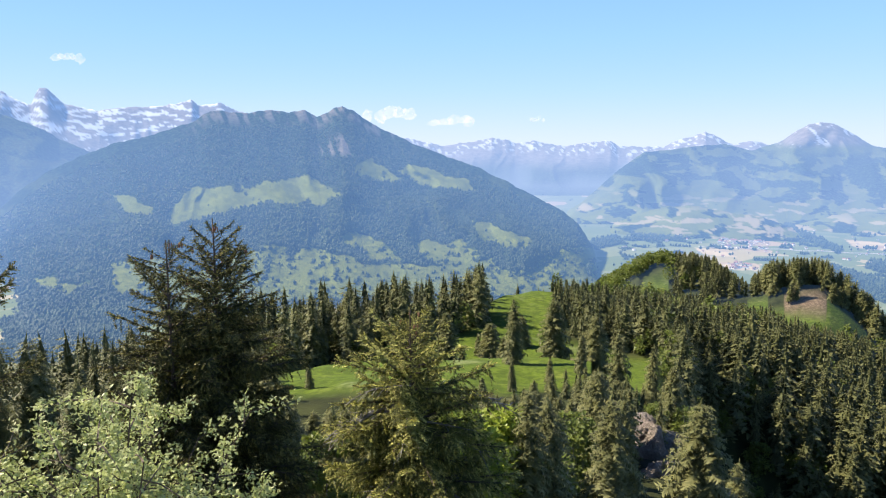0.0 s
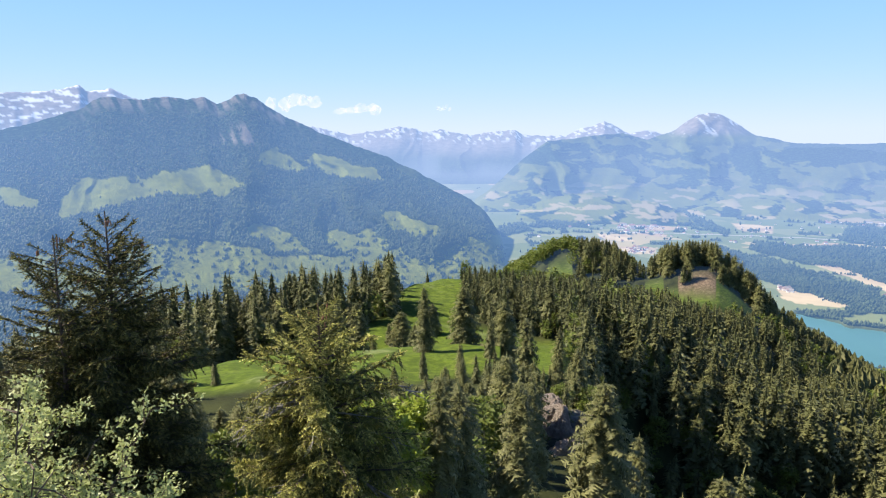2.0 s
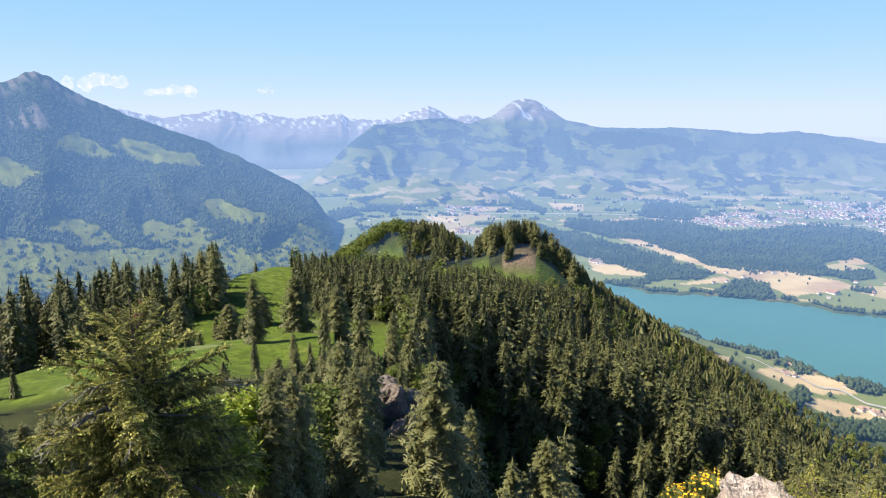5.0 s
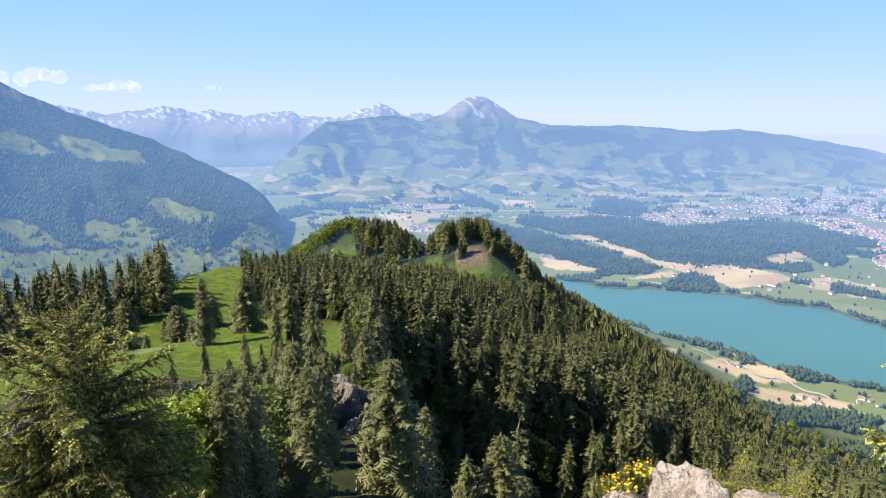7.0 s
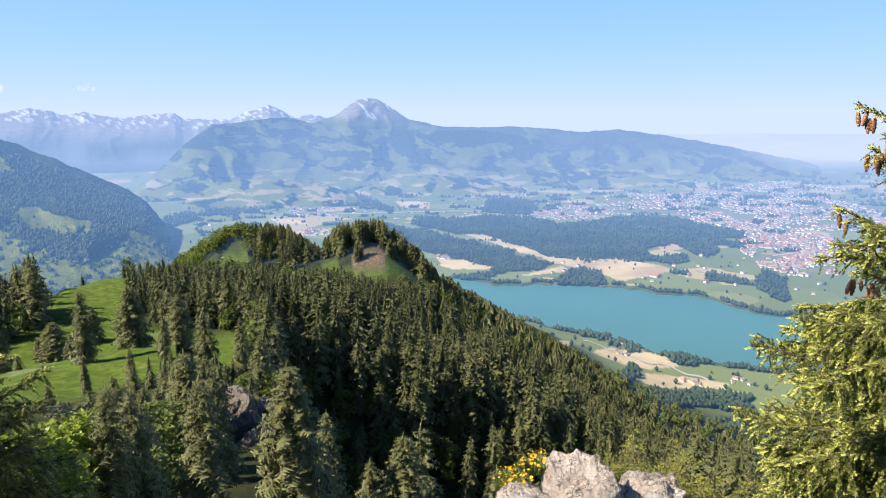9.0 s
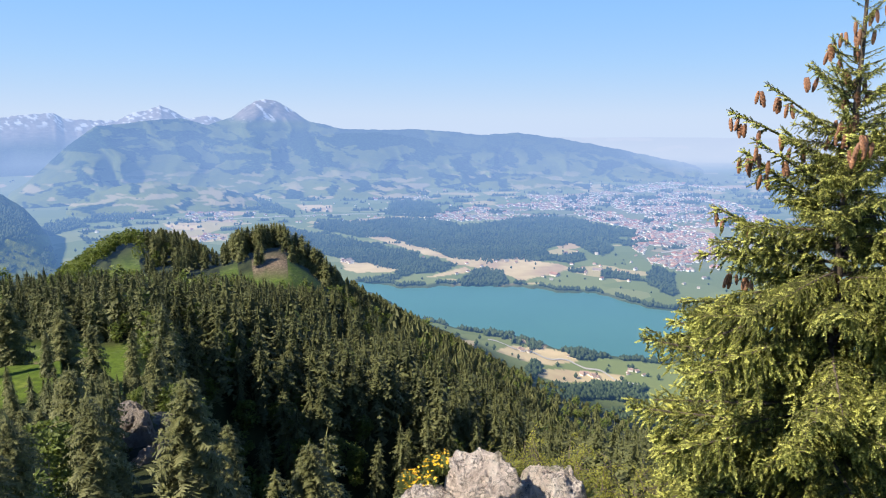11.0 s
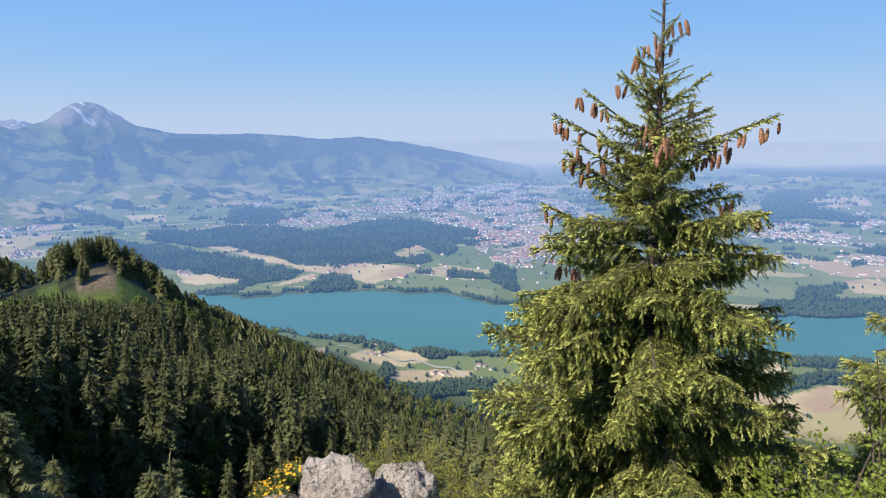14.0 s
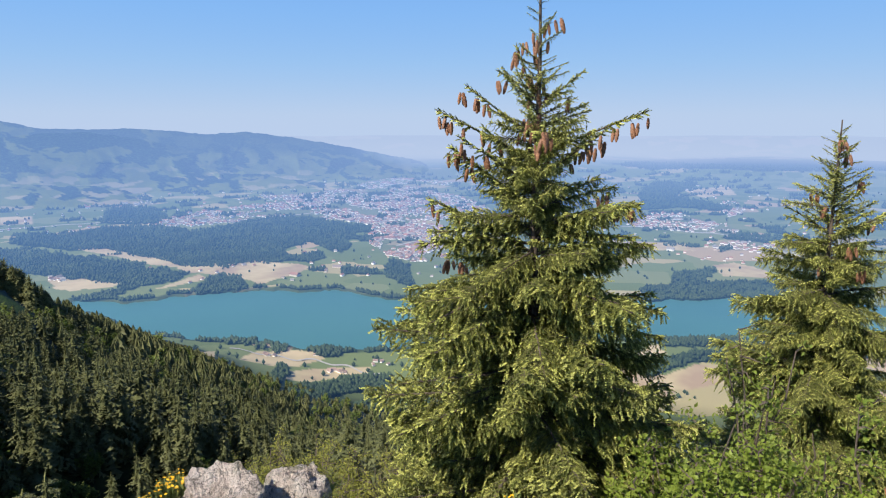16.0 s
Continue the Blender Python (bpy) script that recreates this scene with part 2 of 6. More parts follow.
def ground_material():
    mat, nt, b = nodes_of("ground")
    p = place_of(nt)
    fine, mid, big = noise_at(nt, p, 1.2, 6), noise_at(nt, p, 0.12, 5), noise_at(nt, p, 0.02, 4)
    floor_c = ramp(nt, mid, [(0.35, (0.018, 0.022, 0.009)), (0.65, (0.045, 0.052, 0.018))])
    grass = ramp(nt, mid, [(0.3, (0.07, 0.11, 0.010)), (0.55, (0.10, 0.145, 0.014)), (0.75, (0.145, 0.17, 0.03))])
    grass = mixc(nt, ramp(nt, fine, [(0.45, (0, 0, 0)), (0.8, (0.6, 0.6, 0.6))]), grass, (0.15, 0.18, 0.055))
    bloom = ramp(nt, noise_at(nt, p, 0.045, 6, 0.7), [(0.56, (0, 0, 0)), (0.66, (0.55, 0.55, 0.55))])
    tread = ramp(nt, noise_at(nt, place_of(nt, (0.25, 0.25, 1.6)), 1.0, 5, 0.65), [(0.46, (0.7, 0.7, 0.7)), (0.56, (0, 0, 0))])
    grass = mixc(nt, tread, grass, (0.055, 0.085, 0.012))
    grass = mixc(nt, bloom, grass, (0.19, 0.21, 0.11))
    tussock = ramp(nt, noise_at(nt, p, 0.35, 6, 0.75), [(0.40, (0.75, 0.75, 0.75)), (0.52, (0, 0, 0))])
    grass = mixc(nt, tussock, grass, (0.05, 0.075, 0.014))
    soil = ramp(nt, noise_at(nt, p, 0.5, 6, 0.7), [(0.35, (0.085, 0.065, 0.042)), (0.5, (0.16, 0.115, 0.078)), (0.65, (0.25, 0.19, 0.135))])
    stone = ramp(nt, fine, [(0.35, (0.2, 0.18, 0.16)), (0.65, (0.42, 0.39, 0.35))])
    # patchwork of fields
    vo = nt.nodes.new("ShaderNodeTexVoronoi")
    vo.inputs["Scale"].default_value = 1.0
    warp = nd(nt, "TexNoise", Scale=0.004, Detail=2.0)
    nt.links.new(p, warp.inputs["Vector"])
    wv = nt.nodes.new("ShaderNodeVectorMath")
    wv.operation = "MULTIPLY_ADD"
    nt.links.new(warp.outputs["Color"], wv.inputs[0])
    wv.inputs[1].default_value = (0.9, 0.9, 0)
    vo.distance = "MANHATTAN"
    mp = place_of(nt, (0.0075, 0.0085, 0.0))
    nt.links.new(mp, wv.inputs[2])
    nt.links.new(wv.outputs[0], vo.inputs["Vector"])
    sc = nt.nodes.new("ShaderNodeSeparateColor")
    nt.links.new(vo.outputs["Color"], sc.inputs[0])
    fields = ramp(nt, sc.outputs[0], [(0.0, (0.14, 0.17, 0.05)), (0.2, (0.18, 0.205, 0.07)), (0.38, (0.155, 0.185, 0.06)), (0.52, (0.21, 0.225, 0.09)),
                                      (0.64, (0.17, 0.20, 0.065)), (0.76, (0.42, 0.34, 0.17)), (0.86, (0.24, 0.25, 0.10)), (0.93, (0.45, 0.32, 0.19))], constant=True)
    fields = mixc(nt, calc(nt, "MULTIPLY", fine, 0.3), fields, (0.11, 0.13, 0.045))
    cover, land = attr(nt, "cover"), attr(nt, "land")
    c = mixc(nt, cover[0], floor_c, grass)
    c = mixc(nt, cover[1], c, soil)
    c = mixc(nt, cover[2], c, stone)
    c = mixc(nt, land[0], c, fields)
    c = mixc(nt, land[1], c, (0.025, 0.04, 0.014))
    c = mixc(nt, land[2], c, (0.16, 0.165, 0.10))
    c = mixc(nt, attr(nt, "tilled")[0], c, ramp(nt, noise_at(nt, p, 0.012, 3), [(0.35, (0.36, 0.255, 0.16)), (0.5, (0.46, 0.36, 0.20)), (0.65, (0.54, 0.42, 0.24))]))
    nt.links.new(c, b.inputs["Base Color"])
    b.inputs["Roughness"].default_value = 0.95
    b.inputs["Specular IOR Level"].default_value = 0.1
    bumped(nt, b, fine, 0.6, 0.3)
    paint_haze(mat, nt, b)
    return mat


GROUND = ground_material()


def mountain_material(name, forest, meadow, rock, snow):
    mat, nt, b = nodes_of(name)
    p = place_of(nt)
    fine, mid = noise_at(nt, p, 0.085, 6, 0.75), noise_at(nt, p, 0.012, 5)
    streak = noise_at(nt, place_of(nt, (0.03, 0.03, 0.008)), 1.0, 6, 0.7)
    cover = attr(nt, "cover")
    fc = ramp(nt, fine, [(0.38, tuple(0.2 * x for x in forest)), (0.5, tuple(0.9 * x for x in forest)), (0.62, tuple(2.4 * x for x in forest))])
    mc = ramp(nt, mid, [(0.3, meadow), (0.7, tuple(1.35 * x for x in meadow))])
    rc = ramp(nt, streak, [(0.3, tuple(0.6 * x for x in rock)), (0.7, tuple(1.3 * x for x in rock))])
    c = mixc(nt, cover[0], fc, mc)
    c = mixc(nt, cover[1], c, rc)
    c = mixc(nt, cover[2], c, snow)
    c = mixc(nt, attr(nt, "tilled")[0], c, (0.46, 0.36, 0.20))
    nt.links.new(c, b.inputs["Base Color"])
    b.inputs["Roughness"].default_value = 0.95
    b.inputs["Specular IOR Level"].default_value = 0.05
    bumped(nt, b, fine, 0.9, 9.0)
    paint_haze(mat, nt, b)
    return mat


MOUNTAIN = mountain_material("mountain", (0.022, 0.037, 0.014), (0.15, 0.165, 0.028), (0.27, 0.225, 0.19), (0.8, 0.82, 0.85))


def lake_material():
    mat, nt, b = nodes_of("lake_water")
    p = place_of(nt)
    n = noise_at(nt, p, 0.006, 3)
    nt.links.new(ramp(nt, n, [(0.3, (0.060, 0.160, 0.148)), (0.7, (0.068, 0.178, 0.160))]), b.inputs["Base Color"])
    b.inputs["Roughness"].default_value = 0.35
    b.inputs["Specular IOR Level"].default_value = 0.12
    bumped(nt, b, noise_at(nt, p, 0.35, 3), 0.25, 0.4)
    paint_haze(mat, nt, b)
    return mat


WATER = lake_material()

# ---------------------------------------------------------------- the lie of the land
# crest of the near ridge: place, height, half width of its top, fall per metre beyond it
CREST = np.array([
    (10, -260, 12, 40, 0.5), (2, -40, 0.5, 8, 0.6), (-1, -2, -1.55, 1.6, 0.75), (-6, 12, -10, 3, 1.2), (-25, 60, -38, 10, 1.5),
    (-50, 125, -59, 16, 1.5), (-115, 225, -76, 46, 0.62), (-132, 305, -74, 42, 0.62), (-115, 380, -97, 42, 0.62), (-85, 450, -112, 42, 0.62),
    (-78, 515, -116, 36, 0.62), (-108, 600, -114, 45, 0.62), (-185, 640, -116, 35, 0.6), (-260, 740, -150, 40, 0.6)], float)
FAR_SHORE = ([-4, 2.2, 4.6, 9.6, 13.3, 17.2, 21.1, 24.9, 36, 47.2, 55.5, 75], [-12.6, -12.85, -13.38, -13.16, -13.1, -13.35, -13.45, -14.3, -14.3, -13.9, -12.95, -12.3])
NEAR_SHORE = ([-4, 2.2, 5.6, 9.5, 14.2, 17.4, 21.8, 24.4, 36, 47.3, 53.7, 75], [-12.9, -13.6, -15.8, -16.95, -17.23, -17.9, -18.3, -18.3, -17.5, -16.8, -16.1, -15.2])


def shore_radius(az, shore):
    e = np.interp(az, *shore) + 0.22 * (vnoise(az * 0.9, az * 0 + 3, 5) - 0.5) + 0.1 * (vnoise(az * 3.1, az * 0, 6) - 0.5)
    return LAKE_Z / np.tan(np.radians(e))


def heights(x, y):
    x, y = np.asarray(x, float), np.asarray(y, float)
    r, az = np.hypot(x, y), np.degrees(np.arctan2(x, y))
    valley = LAKE_Z + 6 * fbm(x / 300, y / 300, 3, 3) - 2
    valley = valley + 60 * smooth(3000, 4100, r) + 125 * smooth(4150, 4900, r) + 22 * smooth(2600, 3600, r) * (fbm(x / 700, y / 700, 9, 4) - 0.4)
    valley = valley + 26 * smooth(12, 0, np.abs(np.abs(az - 48) - 8)) * smooth(3300, 3700, r) * smooth(4500, 4000, r)
    best = np.full(x.shape, -1e9)
    for a, b in zip(CREST[:-1], CREST[1:]):
        dx, dy = b[0] - a[0], b[1] - a[1]
        t = np.clip(((x - a[0]) * dx + (y - a[1]) * dy) / (dx * dx + dy * dy), 0, 1)
        d = np.hypot(x - a[0] - t * dx, y - a[1] - t * dy)
        h = a[2] + t * (b[2] - a[2])
        w = a[3] + t * (b[3] - a[3])
        s = a[4] + t * (b[4] - a[4])
        off = np.maximum(0, d - w)
        # the side away from the lake is a gentle shelf before it drops
        left = (dx * (y - a[1]) - dy * (x - a[0]) > 0) & (a[1] > 0) & (a[1] < 200)
        fall = np.where(left, 0.16 * np.minimum(off, 115) + 0.62 * np.maximum(0, off - 115), s * np.minimum(off, np.where(s > 1.1, 75, 55)) + np.minimum(s, 0.5) * np.maximum(0, off - np.where(s > 1.1, 75, 55)))
        best = np.maximum(best, h - fall - 0.0008 * np.minimum(d, w) ** 2)
    rough = smooth(8, 80, r)
    best = best + rough * (6 * (fbm(x / 45, y / 45, 21, 4) - 0.5) + 5 * (fbm(x / 130, y / 130, 22, 2) - 0.5) * smooth(60, 160, r))
    best = best + 1.6 * rough * (fbm(x / 9, y / 9, 25, 3) - 0.5) * smooth(520, 380, r)
    # the shaded gully right of the small crag
    best = best - 46 * smooth(-14.6, -12.4, az) * smooth(23, 11, az) * smooth(108, 135, r) * smooth(300, 225, r)
    best = best + 9 * np.exp(-((x + 35) ** 2 + (y - 122) ** 2) / 160.0)
    for ka, kr, kh, kw in ((-6.8, 568, 17, 25), (-3.6, 556, 11, 22), (-15.6, 622, 15, 34), (-18.6, 596, 17, 26)):
        kx, ky = polar(ka, kr)
        best = best + kh * np.exp(-((x - kx) ** 2 + (y - ky) ** 2) / (2.0 * kw * kw))
    z = np.maximum(best, valley)
    k = 14.0
    z = z + k * np.log1p(np.exp(-np.abs(best - valley) / k)) * smooth(60, 200, r)
    inlake = smooth(-6, 10, r - shore_radius(az, NEAR_SHORE)) * smooth(-6, 10, shore_radius(az, FAR_SHORE) - r) * (az > -3)
    z = np.where(inlake > 0, z * (1 - inlake) + (LAKE_Z - 6) * inlake, np.maximum(z, LAKE_Z + 0.8))
    return z


def height(x, y):
    return float(heights(np.array([x]), np.array([y]))[0])


KNOLL_MEADOWS = [[(-20.7, -11.6), (-20.6, -9.4), (-18.6, -8.4), (-16.1, -7.8), (-16.1, -11.2)], [(-12.9, -11.6), (-10.6, -10.0), (-9.7, -9.5), (-8.6, -10.8), (-9, -12.0)],
                 [(-8.9, -12.9), (-6.9, -11.2), (-4.5, -11.0), (-1.2, -11.5), (-1.5, -13.0)]]
KNOLL_SOIL = [(-9.2, -10.6), (-8.3, -9.9), (-5.4, -9.9), (-4.6, -10.8), (-6.4, -11.4), (-9.0, -11.2)]


def meadow_mask(x, y):
    """1 on the open pastures of the ridge."""
    r, az = np.hypot(x, y), np.degrees(np.arctan2(x, y))
    wob = 14 * (fbm(x / 25, y / 25, 41, 3) - 0.5)
    outer = np.interp(az, [-49, -46, -41, -40, -33, -30.8, -30, -25.5, -24.5, -17, -15], [225, 250, 262, 285, 290, 300, 380, 380, 275, 262, 200])
    inner = np.interp(az, [-49, -44, -31, -24, -17, -15], [140, 140, 140, 150, 175, 190])
    a = smooth(-4, 4, outer + wob - r) * smooth(-4, 4, r - inner - wob) * smooth(-49.5, -47.5, az) * smooth(-15, -17, az)
    el = np.degrees(np.arctan2(heights(x, y), np.maximum(r, 1)))
    knolls = inside(az + 0.5 * (wob / 14), el, KNOLL_MEADOWS) * (r > 470) * (r < np.where(az < -13, 606, 550))
    return np.clip(a + knolls, 0, 1)


def soil_mask(x, y):
    r, az, el = seen(x, y)
    return inside(az + 0.6 * (fbm(x / 12, y / 12, 51, 3) - 0.5), el, [KNOLL_SOIL]) * (r > 470) * (r < 557) * smooth(0.2, 0.45, fbm(x / 9, y / 9, 51, 3) + 0.15)


def inside(az, el, outlines):
    """1 within any of these outlines, given as azimuths and elevations seen from the summit."""
    hit = np.zeros(np.shape(az), bool)
    for outline in outlines:
        odd = np.zeros(np.shape(az), bool)
        for (a0, e0), (a1, e1) in zip(outline, outline[1:] + outline[:1]):
            across = (e0 > el) != (e1 > el)
            odd ^= across & (az < (a1 - a0) * (el - e0) / (e1 - e0 if e1 != e0 else 1e-9) + a0)
        hit |= odd
    return hit.astype(float)


def seen(x, y, ragged=0.0, z=None):
    """Azimuth and elevation of the land at x, y from the summit, shifted a little for ragged edges."""
    r, az = np.hypot(x, y), np.degrees(np.arctan2(x, y))
    el = np.degrees(np.arctan2(heights(x, y) if z is None else z, np.maximum(r, 1)))
    if ragged:
        az = az + 4 * ragged * (fbm(az * 1.6, el * 3.0, 61, 3) - 0.5)
        el = el + ragged * (fbm(az * 2.1, el * 3.6, 63, 3) - 0.5)
    return r, az, el


# valley woods, each an outline of azimuths and elevations
BELT_WOOD = [(-2.8, -8.05), (-1.8, -7.45), (1.1, -7.67), (4.2, -7.33), (8.1, -7.55), (9.6, -8.07), (12.2, -7.75), (14.8, -7.22), (17.3, -7.16), (19.4, -7.35), (21.5, -7.81), (23.9, -8.09), (23.4, -8.41), (22.2, -8.85), (22, -9.78), (21.2, -10.27), (20.4, -9.88), (18.7, -9.23), (16.6, -9.93), (17.4, -10.43), (19.6, -10.04), (20.1, -10.52), (18.9, -10.95), (17.1, -10.74), (15.3, -10.93), (13.5, -10.7), (12.3, -11.08), (8.6, -10.7), (7.7, -10.21), (5.8, -9.76), (3.3, -8.97), (1.2, -8.97)]
LOWER_WOOD = [(1.1, -9.21), (2.2, -9.47), (4.7, -9.98), (6, -10.33), (6, -10.77), (7.7, -10.77), (9.1, -11.31), (8.7, -11.73), (6.5, -11.99), (4.6, -11.98), (3.6, -11.58), (0.1, -10.81), (-3, -9.91), (-5.4, -9.79), (-5.2, -7.87), (-2.8, -8.49)]
LAKE_WOODS = [
    [(3.3, -7.05), (3.6, -6.14), (5.3, -5.94), (7.2, -6.34), (8, -6.81), (7.2, -7.32)],
    [(9.6, -13.17), (9.8, -12.23), (11.6, -11.45), (13.2, -11.79), (13.4, -12.74), (12.5, -13.29)],
    [(21, -11.53), (21.9, -11.27), (24.4, -11.75), (25, -12.05), (21.6, -12.03)],
    [(24.9, -11.41), (25.7, -10.83), (27.2, -11.32), (27.2, -12.28), (27.7, -12.85), (27, -13.17), (26, -12.61), (25.1, -12.38)],
    [(18.7, -11.43), (20.1, -11.41), (20, -11.69), (18.8, -11.67)],
    [(-8.2, -5.38), (-7.5, -5.41), (-4.1, -6.82), (-4.3, -7.26), (-6.4, -6.42)],
    [(0.8, -12.4), (3.5, -12.06), (4.7, -11.64), (5.4, -12.13), (3.5, -12.62), (1.6, -13.13)],
]
NEAR_SHORE_WOODS = [
    [(11.5, -17.01), (12.3, -16.59), (14.2, -16.75), (14.3, -17.19), (13.3, -17.26)],
    [(13.8, -17.41), (14.7, -17.25), (14.9, -17.68), (14, -17.75)],
    [(15.4, -17.65), (16.5, -17.47), (16.8, -17.98), (15.7, -18.2)],
    [(18.8, -18.05), (20.3, -17.76), (21.1, -18.33), (21, -18.69), (19.5, -18.73)],
    [(15.6, -19.33), (16.4, -19.04), (16.7, -19.45), (16.4, -20.36), (15.8, -20.55), (15.3, -20.24)],
    [(17.6, -20.89), (19.9, -20.86), (21.2, -20.48), (25.4, -20.31), (25.5, -21.75), (21.7, -21.7), (18.6, -22.09), (16.3, -21.47)],
    [(22.2, -22.68), (25.6, -22.36), (29.2, -22.51), (29.6, -26.82), (21.7, -28.38), (20.1, -24.45)],
]
EAST_WOODS = [
    [(45.8, -5.39), (47.1, -4.23), (50, -4.25), (49.5, -4.84), (48.4, -5.31), (53, -6.02), (52.6, -6.34), (48.9, -6.18), (46.3, -6.5)],
    [(48.8, -11.32), (51.7, -10.81), (52.1, -11.08), (51, -12.06), (48.8, -12.3)],
    [(46.2, -12.84), (48.8, -12.21), (55.4, -11.46), (57.4, -11.48), (61.1, -11.49), (61.2, -12.5), (55.5, -12.94), (48.9, -13.81), (46.3, -13.74)],
    [(42.9, -9.54), (44.3, -9.39), (44.5, -10.2), (43.4, -10.62)],
    [(52.4, -8.44), (53.6, -7.94), (57.1, -8.13), (57.1, -8.47), (53.6, -8.58)],
]
EAST_HILL_WOODS = [
    [(43.5, -2.86), (47, -2.46), (52.8, -2.28), (57.4, -2.36), (63.6, -2.29), (63.7, -2.91), (57.4, -3.19), (54, -3.2), (50.8, -3.1), (46.6, -3.26)],
    [(47.3, -16.8), (51.7, -16.29), (55, -16.08), (55, -16.5), (48.7, -17.21)],
    [(47, -19.05), (50.9, -17.34), (55, -16.84), (55.1, -17.51), (50.5, -18.25), (47.5, -19.79)],
]
WEST_WOODS = [
    [(-20.4, -5.64), (-15.6, -4.48), (-15.2, -5.04), (-17.7, -5.88), (-19.9, -6.31)],
    [(-19.4, -6.39), (-17.3, -6), (-12.3, -5.6), (-12.6, -6.4), (-16.4, -6.87), (-19, -6.74)],
    [(-22.6, -7.07), (-20.3, -6.55), (-19.4, -7.21), (-22.1, -7.75)],
    [(-68, -11.39), (-63.7, -11.28), (-58.7, -12.41), (-58.9, -15.81), (-68.2, -14.51)],
]
WOODS = [BELT_WOOD, LOWER_WOOD] + LAKE_WOODS + NEAR_SHORE_WOODS + EAST_WOODS + EAST_HILL_WOODS + WEST_WOODS


def wood_mask(x, y, z=None):
    r, az, el = seen(x, y, 0.22, z)
    best = inside(az, el + 0.10, WOODS)
    # small groves on the plain
    best = np.maximum(best, smooth(0.70, 0.72, fbm(x / 55, y / 42, 66, 2)) * (el > -9.6) * (el < -3.4) * (az > -20))
    # reeds and trees along both shores
    for shore in (NEAR_SHORE, FAR_SHORE):
        best = np.maximum(best, 0.75 * smooth(20, 10, np.abs(r - shore_radius(az, shore))) * (az > -3))
    return best * (r > 570)


# town quarters and villages: an outline of azimuths and elevations, and its houses
TOWN = [
    ([(6.4, -7.48), (10.1, -6.58), (16.8, -5.95), (18, -7.7), (12.4, -7.59), (7.4, -7.89)], 520),
    ([(16.8, -5.73), (22.6, -4.88), (23.8, -4.41), (26.8, -4.5), (28.8, -5.25), (32, -5.88), (34.1, -6.91), (32.3, -7.53), (27.1, -7.85), (24, -8.13), (21.1, -7.56), (17.8, -7.58)], 2300),
    ([(24, -8.26), (27.1, -7.85), (30.1, -8.24), (30.4, -11.09), (27.4, -11.19), (25, -10.56), (23.5, -9.38)], 900),
]
VILLAGES = [
    ([(1.6, -5.28), (3.1, -5.04), (7.1, -5.7), (6.9, -6.03), (2.2, -5.98)], 120),
    ([(15, -5.42), (17.8, -5.12), (18.1, -5.78), (15.5, -5.95)], 60),
    ([(24.1, -3.33), (29.7, -3.17), (31.1, -4.12), (27.6, -4.48), (24.9, -4.07)], 160),
    ([(44.6, -6.78), (48.1, -6.53), (50.2, -7.02), (53.5, -7.72), (53.2, -8.31), (49, -8.18), (45.1, -7.9)], 330),
    ([(51.6, -5.86), (53, -5.59), (54, -6.4), (52.7, -6.9)], 60),
    ([(51.4, -8.94), (53.2, -8.61), (57.9, -8.7), (57.9, -9.24), (52, -9.43)], 70),
]
HAMLETS = [
    ([(-14.2, -5.41), (-11.5, -5.21), (-7.9, -5.18), (-8.2, -5.91), (-12, -6.16), (-14.2, -5.91)], 110),
    ([(-12.9, -6.95), (-11.6, -6.52), (-8.9, -6.79), (-9.1, -7.3), (-11.7, -7.32)], 80),
    ([(-11.7, -8.5), (-10, -8.28), (-9.6, -8.91), (-11.6, -8.94)], 36),
    ([(1.5, -5.45), (2.9, -5.02), (5.6, -5.16), (5.8, -5.71), (1.9, -5.83)], 90),
    ([(-0.5, -10.73), (0.8, -10.7), (1, -11.13), (-0.3, -11.2)], 12),
    ([(-20, -8.6), (24, -8.6), (24, -4.2), (-20, -4.2)], 190),
    ([(36, -10.4), (62, -10.4), (62, -3.4), (36, -3.4)], 150),
    ([(4, -12.6), (30, -12.6), (30, -10.0), (4, -10.0)], 36),
]
# farms by the near shore: azimuth, elevation, houses, half width of the group
FARMS = [(15.2, -18.78, 5, 0.5), (19.2, -18.8, 3, 0.4), (20.9, -20.17, 14, 0.9), (24.5, -19.6, 6, 0.8), (45.6, -18.7, 3, 0.4)]


def town_mask(x, y, z=None):
    r, az, el = seen(x, y, 0.2, z)
    return inside(az, el, [a for a, n in TOWN + VILLAGES]) * (0.25 + 0.5 * fbm(x / 60, y / 60, 71, 3)) * (r > 900)


# ripe and tilled fields
SHORE_FIELDS = [
    [(1.5, -8.94), (3.2, -8.9), (5.8, -9.81), (5.8, -10.28), (4.3, -9.77)],
    [(5.5, -9.8), (7.4, -10.03), (8.5, -10.71), (7.9, -10.79), (6.2, -10.42)],
    [(8.2, -10.7), (13.5, -10.85), (14.2, -10.67), (17.7, -11.12), (19.1, -11.43), (16.7, -12.11), (14.8, -12.59), (13.5, -12.12), (11.6, -11.64), (10.3, -11.44), (9.2, -11.42)],
    [(6.6, -12.44), (9.9, -11.53), (11.1, -11.87), (8.2, -12.3)],
    [(-0.5, -10.97), (1.7, -11.16), (4.6, -11.73), (3.5, -11.97), (0.8, -11.94), (-0.1, -11.71)],
]
